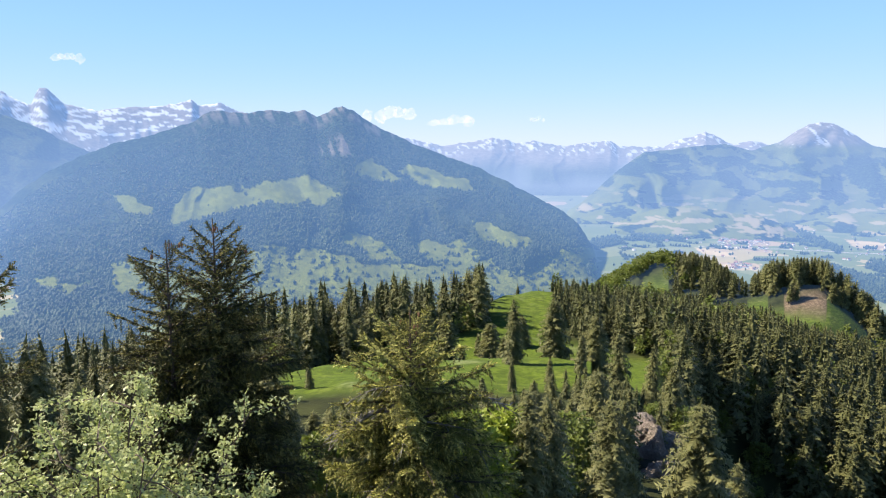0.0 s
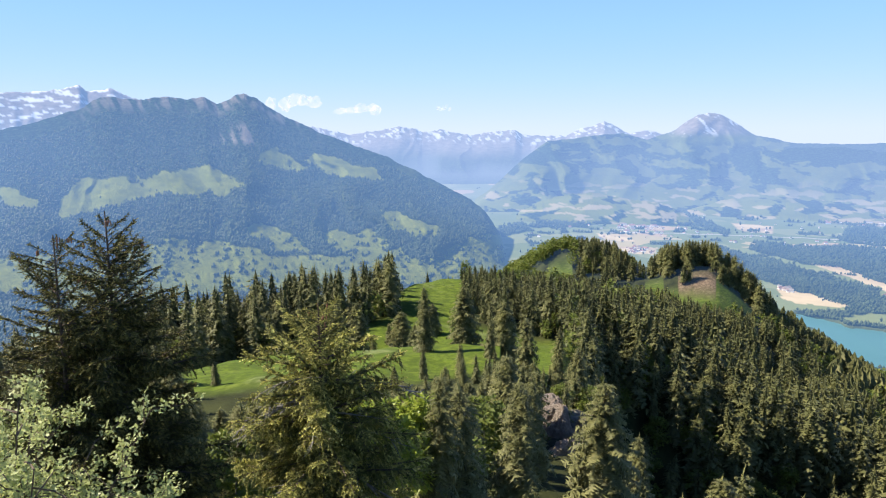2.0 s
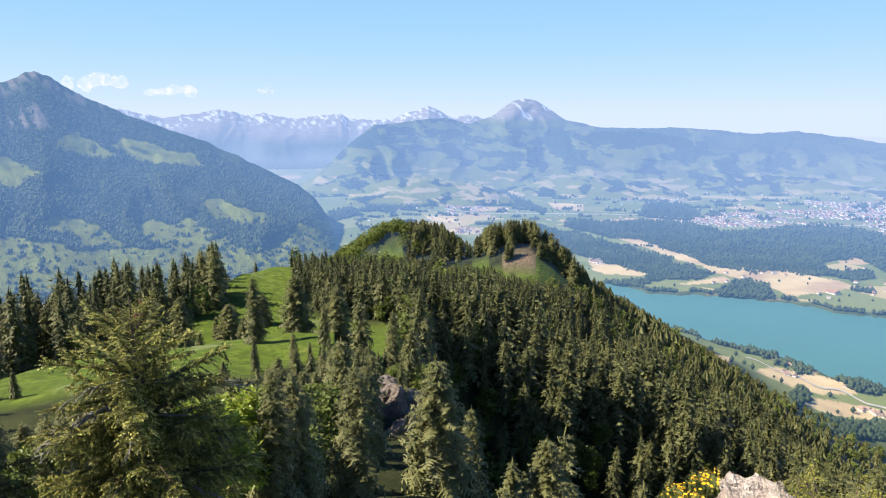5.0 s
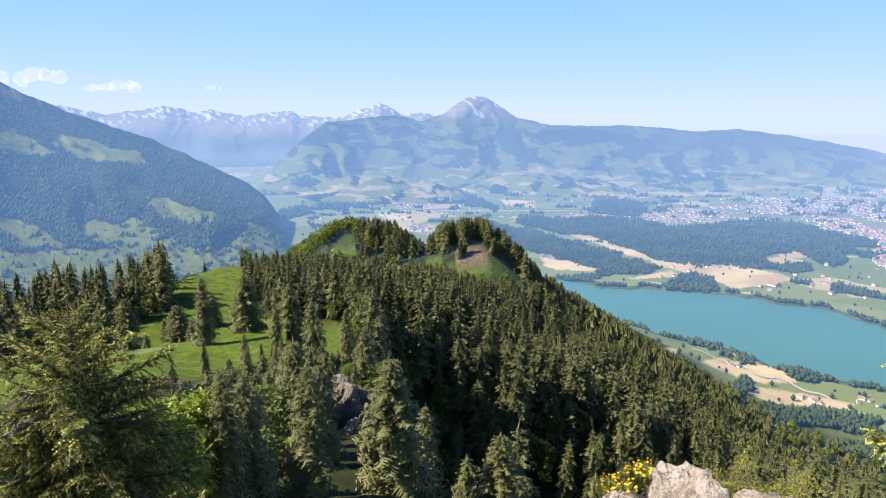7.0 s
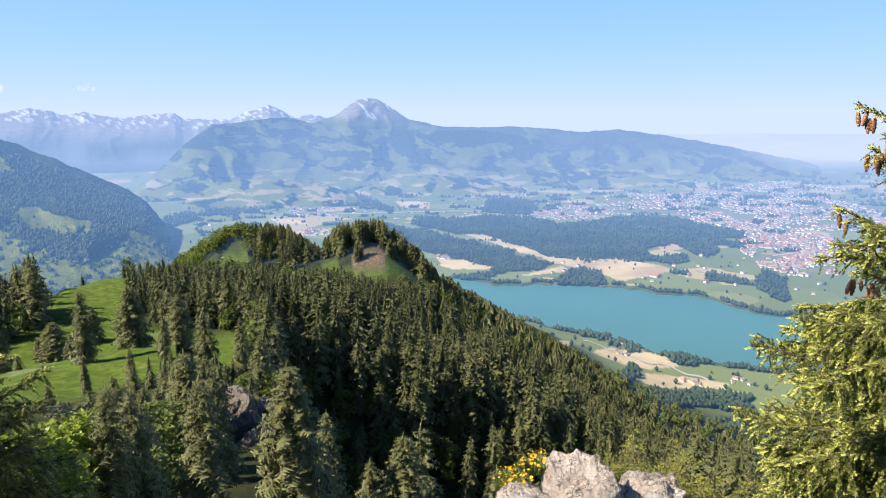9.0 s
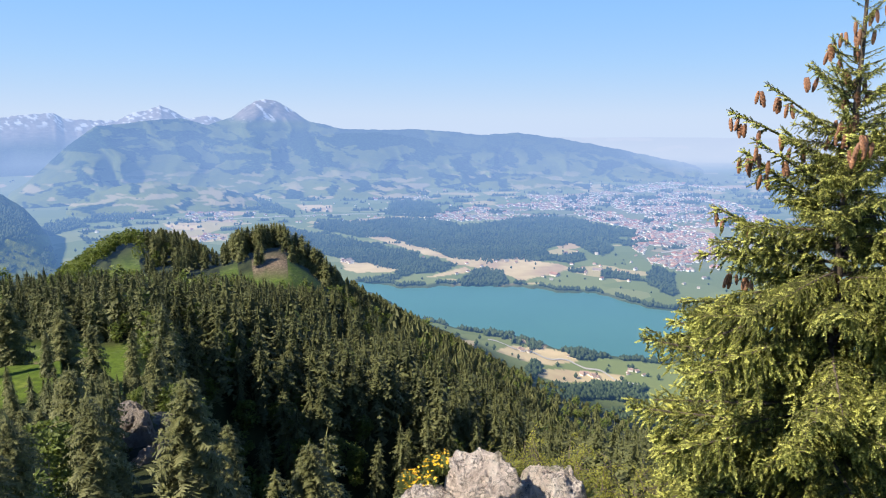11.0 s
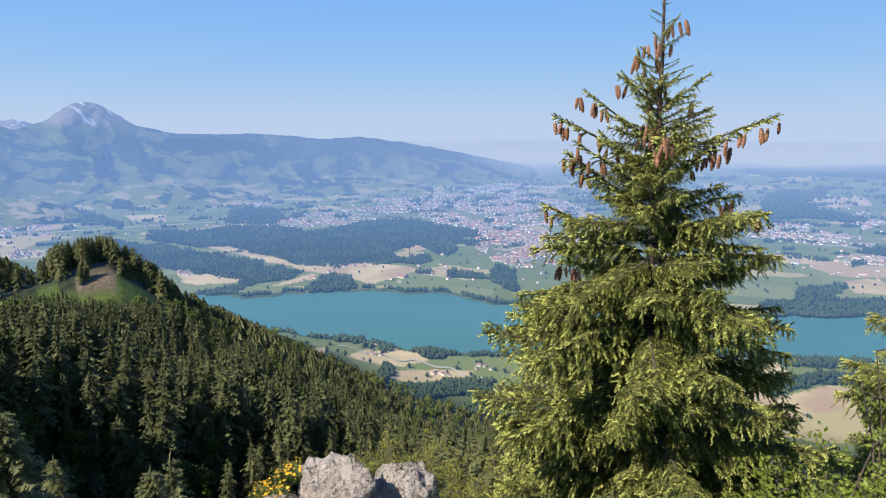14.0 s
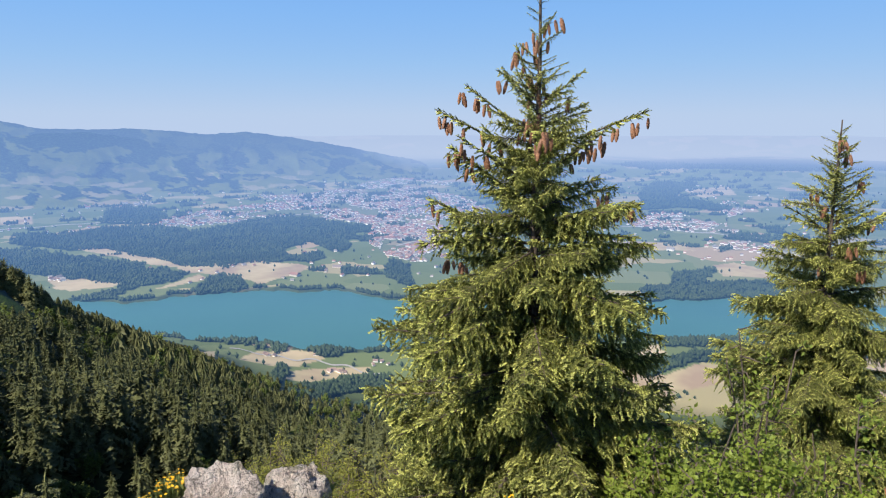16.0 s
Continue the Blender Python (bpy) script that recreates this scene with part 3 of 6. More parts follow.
PLAIN_FIELDS = [
    [(-4.1, -6.24), (-1.1, -6.34), (-1.3, -6.97), (-3.4, -6.76)],
    [(-14.4, -7.39), (-11.7, -7.45), (-11.3, -8.02), (-13.6, -7.95)],
    [(-12.4, -8.45), (-9.5, -8.4), (-9.6, -9), (-11.8, -8.93)],
    [(9.8, -17.55), (11.2, -17.62), (10.7, -18.05), (9.8, -18.01)],
    [(12.6, -18.44), (14.2, -17.92), (19.5, -18.25), (19.7, -18.92), (17.5, -19.37), (15.2, -19.14)],
    [(16.2, -20.16), (16.6, -19.68), (21.5, -19.66), (23.7, -19.72), (23.3, -20.28), (19, -20.66), (16.7, -20.99)],
]
EAST_FIELDS = [
    [(46.5, -17.77), (48, -17.1), (48.7, -17.78), (47.4, -18.57), (46.3, -18.67)],
    [(47.7, -20.08), (50.9, -18.42), (53.9, -18.26), (54, -19.32), (50.6, -20.4), (48.2, -20.68)],
    [(51.7, -10.68), (53.3, -10.34), (55.8, -10.78), (55.8, -11.29), (52.6, -11.4)],
    [(43.8, -9.09), (50.3, -9.09), (50.4, -9.66), (44.7, -9.74)],
    [(49.2, -4.84), (52.5, -4.52), (53, -5.15), (50.5, -5.46)],
    [(-32, -9.2), (-30.2, -8.52), (-30, -9.13), (-31.4, -9.33)],
]


def tilled_mask(x, y, z=None):
    r, az, el = seen(x, y, 0.12, z)
    return inside(az, el, SHORE_FIELDS + PLAIN_FIELDS + EAST_FIELDS) * (r > 640)


def colour_layer(me, name, r, g, b):
    a = me.attributes.new(name, "FLOAT_COLOR", "POINT")
    a.data.foreach_set("color", np.stack([r, g, b, np.ones_like(r)], -1).astype(np.float32).ravel())


def grid_faces(rows, cols, wrap=False):
    i = np.arange(rows - 1)[:, None] * cols
    j = np.arange(cols if wrap else cols - 1)[None]
    k = (j + 1) % cols
    return np.stack([i + j, i + k, i + cols + k, i + cols + j], -1).reshape(-1, 4)


def build_ground():
    az = np.concatenate([np.arange(-72, -24, 0.25), np.arange(-24, 62, 0.14), np.arange(62, 66.01, 0.25), np.arange(69, 288, 3.0)])
    rr = np.concatenate([[0.0, 0.15], np.geomspace(0.3, 630, 200), np.geomspace(636, 4920, 300)])
    A, Rr = np.meshgrid(az, rr)
    x, y = polar(A, Rr)
    z = heights(x, y)
    stony = 0.35 * smooth(30, 4, Rr) * (vnoise(x * 1.7, y * 1.7, 2) - 0.5)
    V = np.stack([x, y, z + stony], -1).reshape(-1, 3)
    me = np_mesh("ground", V, grid_faces(len(rr), len(az), True)[:, ::-1], GROUND, flat=False)
    x, y, r = x.ravel(), y.ravel(), Rr.ravel()
    m = meadow_mask(x, y)
    path_d = np.abs(x - np.interp(y, [190, 225, 262, 285, 300], [-83, -97, -108, -125, -128]) - 1.5 * np.sin(y / 6))
    trail = smooth(0.9, 0.4, path_d) * (r > 205) * (r < 312)
    steep = smooth(3, 14, r) * smooth(60, 20, r) * 0.5
    crag = np.exp(-((x + 32) ** 2 + (y - 119) ** 2) / 60.0)
    road = smooth(5, 2.5, np.abs(x - 70 - 0.33 * (y - 250) - 5 * np.sin(y / 26))) * (y > 235) * (y < 330) * 0.8
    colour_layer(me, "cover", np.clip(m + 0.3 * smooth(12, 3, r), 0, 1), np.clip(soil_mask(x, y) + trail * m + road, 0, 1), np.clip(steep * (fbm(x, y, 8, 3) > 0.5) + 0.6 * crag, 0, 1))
    low = smooth(-215, -235, V[:, 2]) + smooth(1500, 2200, r)
    zr = z.ravel()
    colour_layer(me, "land", np.clip(low, 0, 1) * smooth(560, 640, r), wood_mask(x, y, zr), town_mask(x, y, zr))
    tilled = tilled_mask(x, y, zr)
    colour_layer(me, "tilled", tilled, tilled, tilled)
    ob = tagged(new("ground", me), "wooded ridge with green pasture falling to a patchwork valley", "ground", kind="structure")
    return ob


ground = build_ground()


def build_lake():
    az = np.arange(-3, 75.1, 0.25)
    t = np.linspace(0, 1, 12)[:, None]
    r0, r1 = shore_radius(az, NEAR_SHORE) - 14, shore_radius(az, FAR_SHORE) + 14
    rr = r0 + (r1 - r0) * t
    x, y = polar(np.broadcast_to(az, rr.shape), rr)
    V = np.stack([x, y, np.full_like(x, LAKE_Z)], -1).reshape(-1, 3)
    tagged(new("water", np_mesh("water", V, grid_faces(12, len(az))[:, ::-1], WATER)), "calm turquoise reservoir lake in the valley", "lake", kind="structure")


build_lake()


LUMP_V = np.array([(0, 0, 1.0), (0.5, 0, 0.45), (0.15, 0.48, 0.5), (-0.42, 0.28, 0.42), (-0.4, -0.3, 0.5), (0.16, -0.47, 0.4), (0, 0, -0.1)])
LUMP_F = np.array([(0, 1, 2), (0, 2, 3), (0, 3, 4), (0, 4, 5), (0, 5, 1), (6, 2, 1), (6, 3, 2), (6, 4, 3), (6, 5, 4), (6, 1, 5)])


def build_range(name, label, az0, az1, step, crest, r_foot, r_crest, relief, rough, cover, seed, rows=70, back=350.0, jagged=0.55, trees=0):
    """A mountain side from its foot up to its crest, with the back slope behind it."""
    az = np.arange(az0, az1, step)
    ce = np.interp(az, *crest)
    jag = rough * (fbm(az * 1.3, az * 0, seed, 5, 0.6) - 0.5) + jagged * rough * (ridged(az * 2.7, az * 0 + 4, seed + 9, 3) - 0.55)
    s = np.concatenate([np.linspace(0, 1, rows), [1.02, 1.08, 1.2, 1.4]])[:, None]
    up = np.minimum(s, 1)
    rf, rc = np.interp(az, *r_foot), np.interp(az, *r_crest)
    fe = -np.degrees(np.arctan(257.0 / rf))
    el = fe + (ce - fe) * up + jag * up ** 12
    r = rf + (rc - rf) * (0.4 * up + 0.6 * up * up)
    bend = 1.6 * (fbm(az[None] * 0.3, el * 0.4, seed + 6, 3) - 0.5)
    spurs = 1.15 * ridged(az[None] * 0.21 + 0.07 * el + 0.6 * bend, el * 0.10 + 7, seed + 3, 3) + 0.07 * ridged(az[None] * 0.8 - 0.3 * el, el * 0.5, seed + 4, 3)
    r = r - relief * (spurs - 0.75) * np.sin(np.pi * np.clip(up, 0, 1)) * (0.25 + 0.75 * smooth(0.2, 0.6, up))
    z = r * np.tan(np.radians(el))
    r = r + back * np.maximum(0, s - 1) / 0.4
    z = z - np.maximum(0, s - 1) / 0.4 * (z + 260)
    x, y = polar(np.broadcast_to(az, r.shape), r)
    me = np_mesh(name, np.stack([x, y, z], -1).reshape(-1, 3), grid_faces(len(s), len(az))[:, ::-1], MOUNTAIN, flat=False)
    layers = [np.clip(np.broadcast_to(c, r.shape).ravel(), 0, 1) for c in cover(np.broadcast_to(az, r.shape), el, up, ce)]
    colour_layer(me, "cover", *layers[:3])
    tilled = layers[3] if len(layers) > 3 else 0 * layers[0]
    colour_layer(me, "tilled", tilled, tilled, tilled)
    if trees:
        # single trees standing out of the nearer woods
        q = np.random.default_rng(seed)
        grid = np.stack([x, y, z], -1)
        i, j = q.integers(0, int(rows * 0.93), trees), q.integers(0, len(az) - 1, trees)
        u, v = q.random((trees, 1)), q.random((trees, 1))
        at = (grid[i, j] * (1 - u) + grid[i + 1, j] * u) * (1 - v) + (grid[i, j + 1] * (1 - u) + grid[i + 1, j + 1] * u) * v
        open_land = layers[0].reshape(r.shape)[i, j]
        bare = layers[1].reshape(r.shape)[i, j]
        at = at[((open_land < 0.4) | (q.random(trees) < 0.003)) & (bare < 0.3)]
        size = q.uniform(3.2, 6.0, len(at))
        V, F = strewn(LUMP_V, LUMP_F, turned(q.uniform(0, 6.28, len(at)), size, size * q.uniform(1.0, 1.7, len(at))), at - np.array([0, 0, 1.0]))
        tagged(new("mountain_woods", np_mesh("mountain_woods", V, F, FAR_TREE, flat=False)), "blue-green woods standing over the mountain's slopes", "woods", kind="stuff")
    return tagged(new(name, me), label, "mountain", kind="structure")


# alpine pastures of the broad mountain
HIGH_PASTURES = [
    [(-41.8, -1.13), (-40.6, -0.39), (-37.8, -2.25), (-38.8, -2.57), (-41.4, -1.77)],
    [(-38.3, -1.46), (-37.3, -0.9), (-36.8, -1), (-34.5, -1.79), (-32.6, -2.3), (-31.5, -3.23), (-34.3, -3), (-36.4, -2.67)],
    [(-56.3, -4.88), (-55.5, -3.59), (-55, -2.68), (-51.8, -2.6), (-49.8, -3.71), (-49.2, -4.03), (-51.9, -4.56), (-53.6, -5.1), (-55.9, -5.5)],
    [(-51.2, -2.29), (-50.1, -2.94), (-49.2, -2.32), (-47.1, -2.2), (-45.6, -1.75), (-43.1, -3.34), (-44.4, -4.39), (-45.3, -4.37), (-45.9, -3.58), (-46.3, -4.22), (-49.2, -4.03), (-50.4, -3.38)],
    [(-60.6, -3.03), (-59, -3.2), (-57.5, -4.1), (-57.7, -4.83), (-59.4, -4.47)],
]
LOW_PASTURES = [
    [(-26.8, -9.0), (-25.2, -8.2), (-23.6, -7.6), (-21, -8), (-21, -12.8), (-26.8, -12.8)],
    [(-58, -9.3), (-46, -8.9), (-36, -9.4), (-26, -9.9), (-26, -11.8), (-58, -12.2)],
    [(-43.7, -6.76), (-41.9, -6.51), (-39.4, -7.44), (-37.9, -9.05), (-41, -8.87), (-41.4, -8.06), (-42.9, -7.38)],
    [(-50.3, -7.82), (-49.7, -7.39), (-47.6, -7.59), (-47.3, -8.71), (-46, -7.64), (-44.5, -8), (-42, -8.66), (-41.7, -9.6), (-46.1, -9.94), (-51, -9.74), (-52.3, -10.25), (-52.1, -8.02)],
    [(-60.7, -8.28), (-59.3, -8.11), (-56.6, -8.1), (-57, -10.83), (-60.5, -10.54)],
]
FOOT_PASTURES = [
    [(-66.4, -8.8), (-64.5, -8.98), (-64, -9.56), (-62.3, -9.59), (-63.6, -10.46), (-64.3, -10.1)],
    [(-32.1, -5.57), (-31.4, -5.62), (-29.1, -6.49), (-27.1, -7.26), (-27.7, -8.06), (-29.8, -7.76), (-31.4, -7.12)],
    [(-34.5, -7.79), (-33.3, -7.13), (-31.4, -8.39), (-31.8, -9.19), (-30.4, -8.57), (-29.7, -10.11), (-26.6, -9.91), (-26.2, -10.55), (-29.7, -10.91), (-34.5, -9.68)],
    [(-37.1, -7.45), (-35.7, -7.23), (-33.8, -7.93), (-32.8, -9.11), (-35.2, -9.34), (-36.6, -8.4)],
    [(-41.4, -9.65), (-37.6, -9.33), (-30.9, -10.27), (-26.2, -10.64), (-26.2, -11.57), (-43.3, -11.56)],
]


def cover_left(az, el, up, ce):
    wa = az + 1.1 * (fbm(az * 1.3, el * 2.4, 81, 4) - 0.5)
    we = el + 0.5 * (fbm(az * 1.7, el * 3.0, 82, 4) - 0.5)
    m = inside(wa, we, HIGH_PASTURES + LOW_PASTURES + FOOT_PASTURES) * (0.75 + 0.25 * smooth(0.3, 0.6, fbm(az * 2.0, el * 3.0, 87, 3)))
    # single trees and copses standing in the pastures
    m = m * (1 - 0.9 * smooth(0.66, 0.70, fbm(az * 2.6, el * 5.0, 83, 3)) * smooth(-6.5, -8.0, el))
    # paler broadleaf wood between the spruces
    m = np.maximum(m, 0.20 * smooth(0.46, 0.66, fbm(az * 0.5, el * 1.0, 85, 4)) * smooth(0, -3, el))
    chute = smooth(0.5, 0.72, fbm(az * 2.2 + el * 0.9, el * 0.45, 84, 4))
    rock = chute * smooth(1.2, 0.4, np.abs(el - 0.6)) * smooth(2.2, 1.0, np.abs(az + 43.5)) * 0.7
    rock = np.maximum(rock, 0.6 * smooth(0.46, 0.6, fbm(az * 2.6 + el, el * 1.1, 86, 4)) * smooth(1.3, 0.2, ce - el) * smooth(-56, -52, az) * smooth(-36, -40, az))
    return m, rock, az * 0


build_range("mountain", "broad wooded mountain with pale green alpine pastures", -78, -20.6, 0.1,
            ([-78, -67.4, -65.9, -64.2, -62.4, -59.8, -57.2, -55.3, -54.0, -53.4, -52.4, -51.6, -50.4, -48.7, -46.9, -45.7, -44.7, -44.1, -43.3, -42.7, -41.8, -40.9, -39.3, -37.8, -37.3, -34.5, -31.7, -29.2, -26.7, -24.5, -23.4, -22.8, -22.2, -21.6, -20.6],
             [-8, -3.88, -2.46, -1.28, -0.33, 0.7, 1.37, 1.97, 2.42, 3.01, 3.31, 3.2, 3.11, 3.32, 3.2, 3.36, 2.85, 3.1, 3.59, 3.69, 3.39, 2.7, 1.79, 1.18, 0.9, -0.2, -1.2, -2.4, -3.75, -4.86, -5.8, -6.6, -7.7, -9.0, -11.6]),
            ([-78, -22], [1000, 1150]), ([-78, -50, -40, -22], [2500, 2450, 2350, 1700]), 240, 0.2, cover_left, 11, rows=170, trees=52000)


def cover_haze(az, el, up, ce):
    return 0.3 * smooth(0.5, 0.6, fbm(az * 0.8, el * 1.5, 88, 4)), az * 0, az * 0


build_range("mountain", "hazy blue wooded slope before the snowy range", -80, -57, 0.15,
            ([-80, -66.9, -65.6, -64.4, -63.5, -61.4, -59.9, -57], [4.2, 2.68, 2.2, 1.69, 1.03, 0.08, -0.4, -1.6]),
            ([-80, -57], [2650, 2650]), ([-80, -57], [3250, 3250]), 160, 0.15, cover_haze, 29, rows=60)


def cover_snow(az, el, up, ce):
    n = fbm(az * 1.8 + 1.4 * el, el * 6.0, 92, 5)
    return az * 0 + 0.15, smooth(0.35, 0.6, up), smooth(0.56, 0.61, n + 0.06 * smooth(0.55, 1.0, up) - 0.06) * smooth(0.5, 0.7, up)


build_range("mountain", "jagged snow-streaked rock range behind the wooded mountain", -80, -46, 0.12,
            ([-80, -66.8, -65.9, -65.0, -64.4, -64.0, -62.9, -60.7, -59.7, -56.0, -54.9, -54.3, -53.8, -52.1, -51.0, -46], [4.9, 4.36, 3.75, 3.35, 4.55, 4.62, 3.47, 3.1, 3.3, 3.6, 3.8, 4.1, 3.6, 3.84, 3.3, 2.0]),
            ([-80, -46], [3300, 3400]), ([-80, -46], [4250, 4250]), 360, 0.18, cover_snow, 23, jagged=0.8)


def cover_central(az, el, up, ce):
    n = fbm(az * 4.0 + 2 * el, el * 5.0, 95, 4)
    return az * 0 + 0.1, smooth(0.5, 0.8, up), smooth(0.58, 0.63, n) * smooth(0.78, 0.9, up) * 0.8


build_range("mountain", "hazy far range of snow-capped alpine peaks", -46, 2, 0.1,
            ([-46, -37.3, -34.5, -33.3, -32.0, -30.5, -29.1, -28.6, -27.1, -25.8, -24.6, -23.1, -21.0, -20.4, -18.6, -16.9, -15.8, -15.0, -13.9, -13.0, -11.9, -10.4, -9.1, -7, 2], [1.6, 1.15, 0.52, 0.75, 0.92, 1.18, 0.98, 0.72, 0.92, 0.68, 0.5, 0.72, 0.93, 0.5, 0.42, 0.42, 0.98, 1.15, 1.54, 1.15, 0.6, 0.82, 0.45, 0.2, -1]),
            ([-46, 2], [3400, 3500]), ([-46, 2], [4400, 4400]), 360, 0.14, cover_central, 37, jagged=1.0)


def hill_fields(az, el, seed, low, high):
    """Meadows and ripe fields among the woods of a slope: more of them from high down to low."""
    wa, we = az + 1.5 * (fbm(az * 0.8, el * 1.5, seed + 1, 3) - 0.5), el + 0.6 * (fbm(az * 0.9, el * 1.8, seed + 2, 3) - 0.5)
    n = fbm(wa * 0.75 + 0.4 * we, we * 1.7, seed, 4, 0.55)
    m = (0.62 + 0.35 * smooth(-3, -5, el)) * smooth(0.51, 0.54, n + 0.17 * smooth(high, low, el) - 0.03)
    tan = smooth(0.60, 0.62, fbm(wa * 0.7, we * 3.2, seed + 5, 2)) * smooth(high - 1.0, low, el) * m
    return m, 0.8 * tan


def cover_massif(az, el, up, ce):
    m, tan = hill_fields(az, el, 101, -4.6, -1.2)
    summit = smooth(0.2, 0.8, el) * smooth(3.4, 2.2, np.abs(az + 5.9)) * 0.95
    snow = smooth(0.60, 0.64, fbm(az * 3 + el * 2.5, el * 1.4, 103, 4)) * summit * 0.8
    m = m * (1 - 0.75 * smooth(6, 9, az) * smooth(-2.4, -1.6, el))
    return np.maximum(m, 0.55 * smooth(-0.6, 0.3, el) * smooth(4.5, 3, np.abs(az + 5.9))), summit, snow, tan


build_range("mountain", "forested massif with one bare rocky summit above the valley", -24.5, 31, 0.12,
            ([-24.5, -23.1, -20.3, -18.4, -16.6, -14.8, -12.4, -10.6, -8.7, -7.6, -6.9, -6.0, -5.3, -4.7, -2.8, -0.1, 2.9, 5.9, 9.2, 11.2, 14.2, 17.6, 20.5, 23.3, 27.0, 31],
             [-5.0, -4.0, -1.4, 0.0, 0.18, 0.45, 0.62, 0.1, 0.76, 1.55, 1.98, 2.12, 2.0, 1.7, 0.46, -0.14, -0.25, -0.14, -0.4, -0.62, -0.40, -0.88, -1.35, -1.9, -2.6, -3.6]),
            ([-24.5, -12, 0, 10, 25, 31], [2400, 2560, 2780, 3000, 3250, 3400]), ([-24.5, -18, -6, 5, 25, 31], [2950, 3200, 3780, 3780, 3800, 3850]), 420, 0.12, cover_massif, 41, rows=110)


def cover_foot(az, el, up, ce):
    m, tan = hill_fields(az, el, 111, -5.2, -2.6)
    east = smooth(34, 36, az)
    m = m * (1 - east * smooth(-3.4, -2.9, el))
    return m, az * 0, az * 0, tan


build_range("mountain", "rolling wooded ridge with many pastures before the massif", -6, 20, 0.12,
            ([-6, -2.9, 0.0, 3.0, 5.7, 7.8, 10.3, 12.5, 14.2, 16.3, 18.2, 20], [-1.6, -0.75, -0.5, -0.45, -0.8, -1.25, -2.1, -2.5, -3.1, -3.7, -4.2, -5.2]),
            ([-6, 20], [2650, 3000]), ([-6, 20], [3250, 3500]), 240, 0.15, cover_massif, 71, rows=80, back=260.0)

# wooded foothills before the massif
for k, (a0, a1, crest, rf, rc) in enumerate([
        (-21.5, -6.5, ([-21.5, -19, -17, -14.5, -12, -9.5, -6.5], [-6.3, -5.0, -4.4, -4.1, -4.6, -4.9, -6.0]), 2120, 2420),
        (-9, 8, ([-9, -5, -1, 3, 8], [-5.6, -4.5, -4.1, -4.4, -5.5]), 2420, 2760),
        (3, 21, ([3, 7, 11, 15, 21], [-5.2, -4.0, -3.6, -3.8, -4.8]), 2800, 3080),
        (13, 30, ([13, 18, 22, 26, 30], [-4.6, -3.4, -3.0, -3.4, -4.4]), 3180, 3420),
        (36, 68, ([36, 41, 47, 53, 60, 68], [-3.6, -2.75, -2.9, -2.55, -2.85, -3.3]), 3500, 4000)]):
    build_range("mountain", "low wooded foothill with fields above the valley floor", a0, a1, 0.15, crest, ([a0, a1], [rf, rf]), ([a0, a1], [rc, rc]), 110, 0.3, cover_foot, 51 + 7 * k, rows=36, back=260.0)

# ---------------------------------------------------------------- spruces on the ridge
def spray_block(r, twigs, droop, width):
    """One drooping branch of unit length along x: slim side twigs on a bent spine, in one piece; with how fresh, and
    painted as lit, each point is.
    """
    spine = lambda t: np.array([t, 0, -droop * t * t + 0.10 * droop * t ** 4])
    ts = np.linspace(0.05, 1.0, twigs + 1)
    V = [spine(t) + np.array([0, 0, 0.004 * (i % 2)]) for i, t in enumerate(ts)]
    tip = [0.25 * t for t in ts]
    F = []
    for k in range(twigs):
        for side in (-1, 1):
            t = ts[k]
            ln = width * (0.30 + 0.80 * math.sin(math.pi * (0.15 + 0.75 * t))) * r.uniform(0.35, 1.3)
            V.append(V[k] + np.array([r.uniform(0.3, 0.9) * ln, side * ln, -0.30 * ln + r.uniform(-0.2, 0.08)]))
            tip.append(r.uniform(0.4, 1.0))
            F.append((k, k + 1, len(V) - 1))
        if k % 2:
            V.append(V[k] + np.array([0.10, r.uniform(-0.06, 0.06), -0.32 * r.uniform(0.6, 1.3)]))
            tip.append(0.1)
            F.append((k, k + 1, len(V) - 1))
    V.append(spine(1.0) + np.array([0.12, 0, -0.02]))
    tip.append(1.0)
    F.append((twigs - 1, twigs, len(V) - 1))
    return np.array(V), np.array(F), np.array(tip)


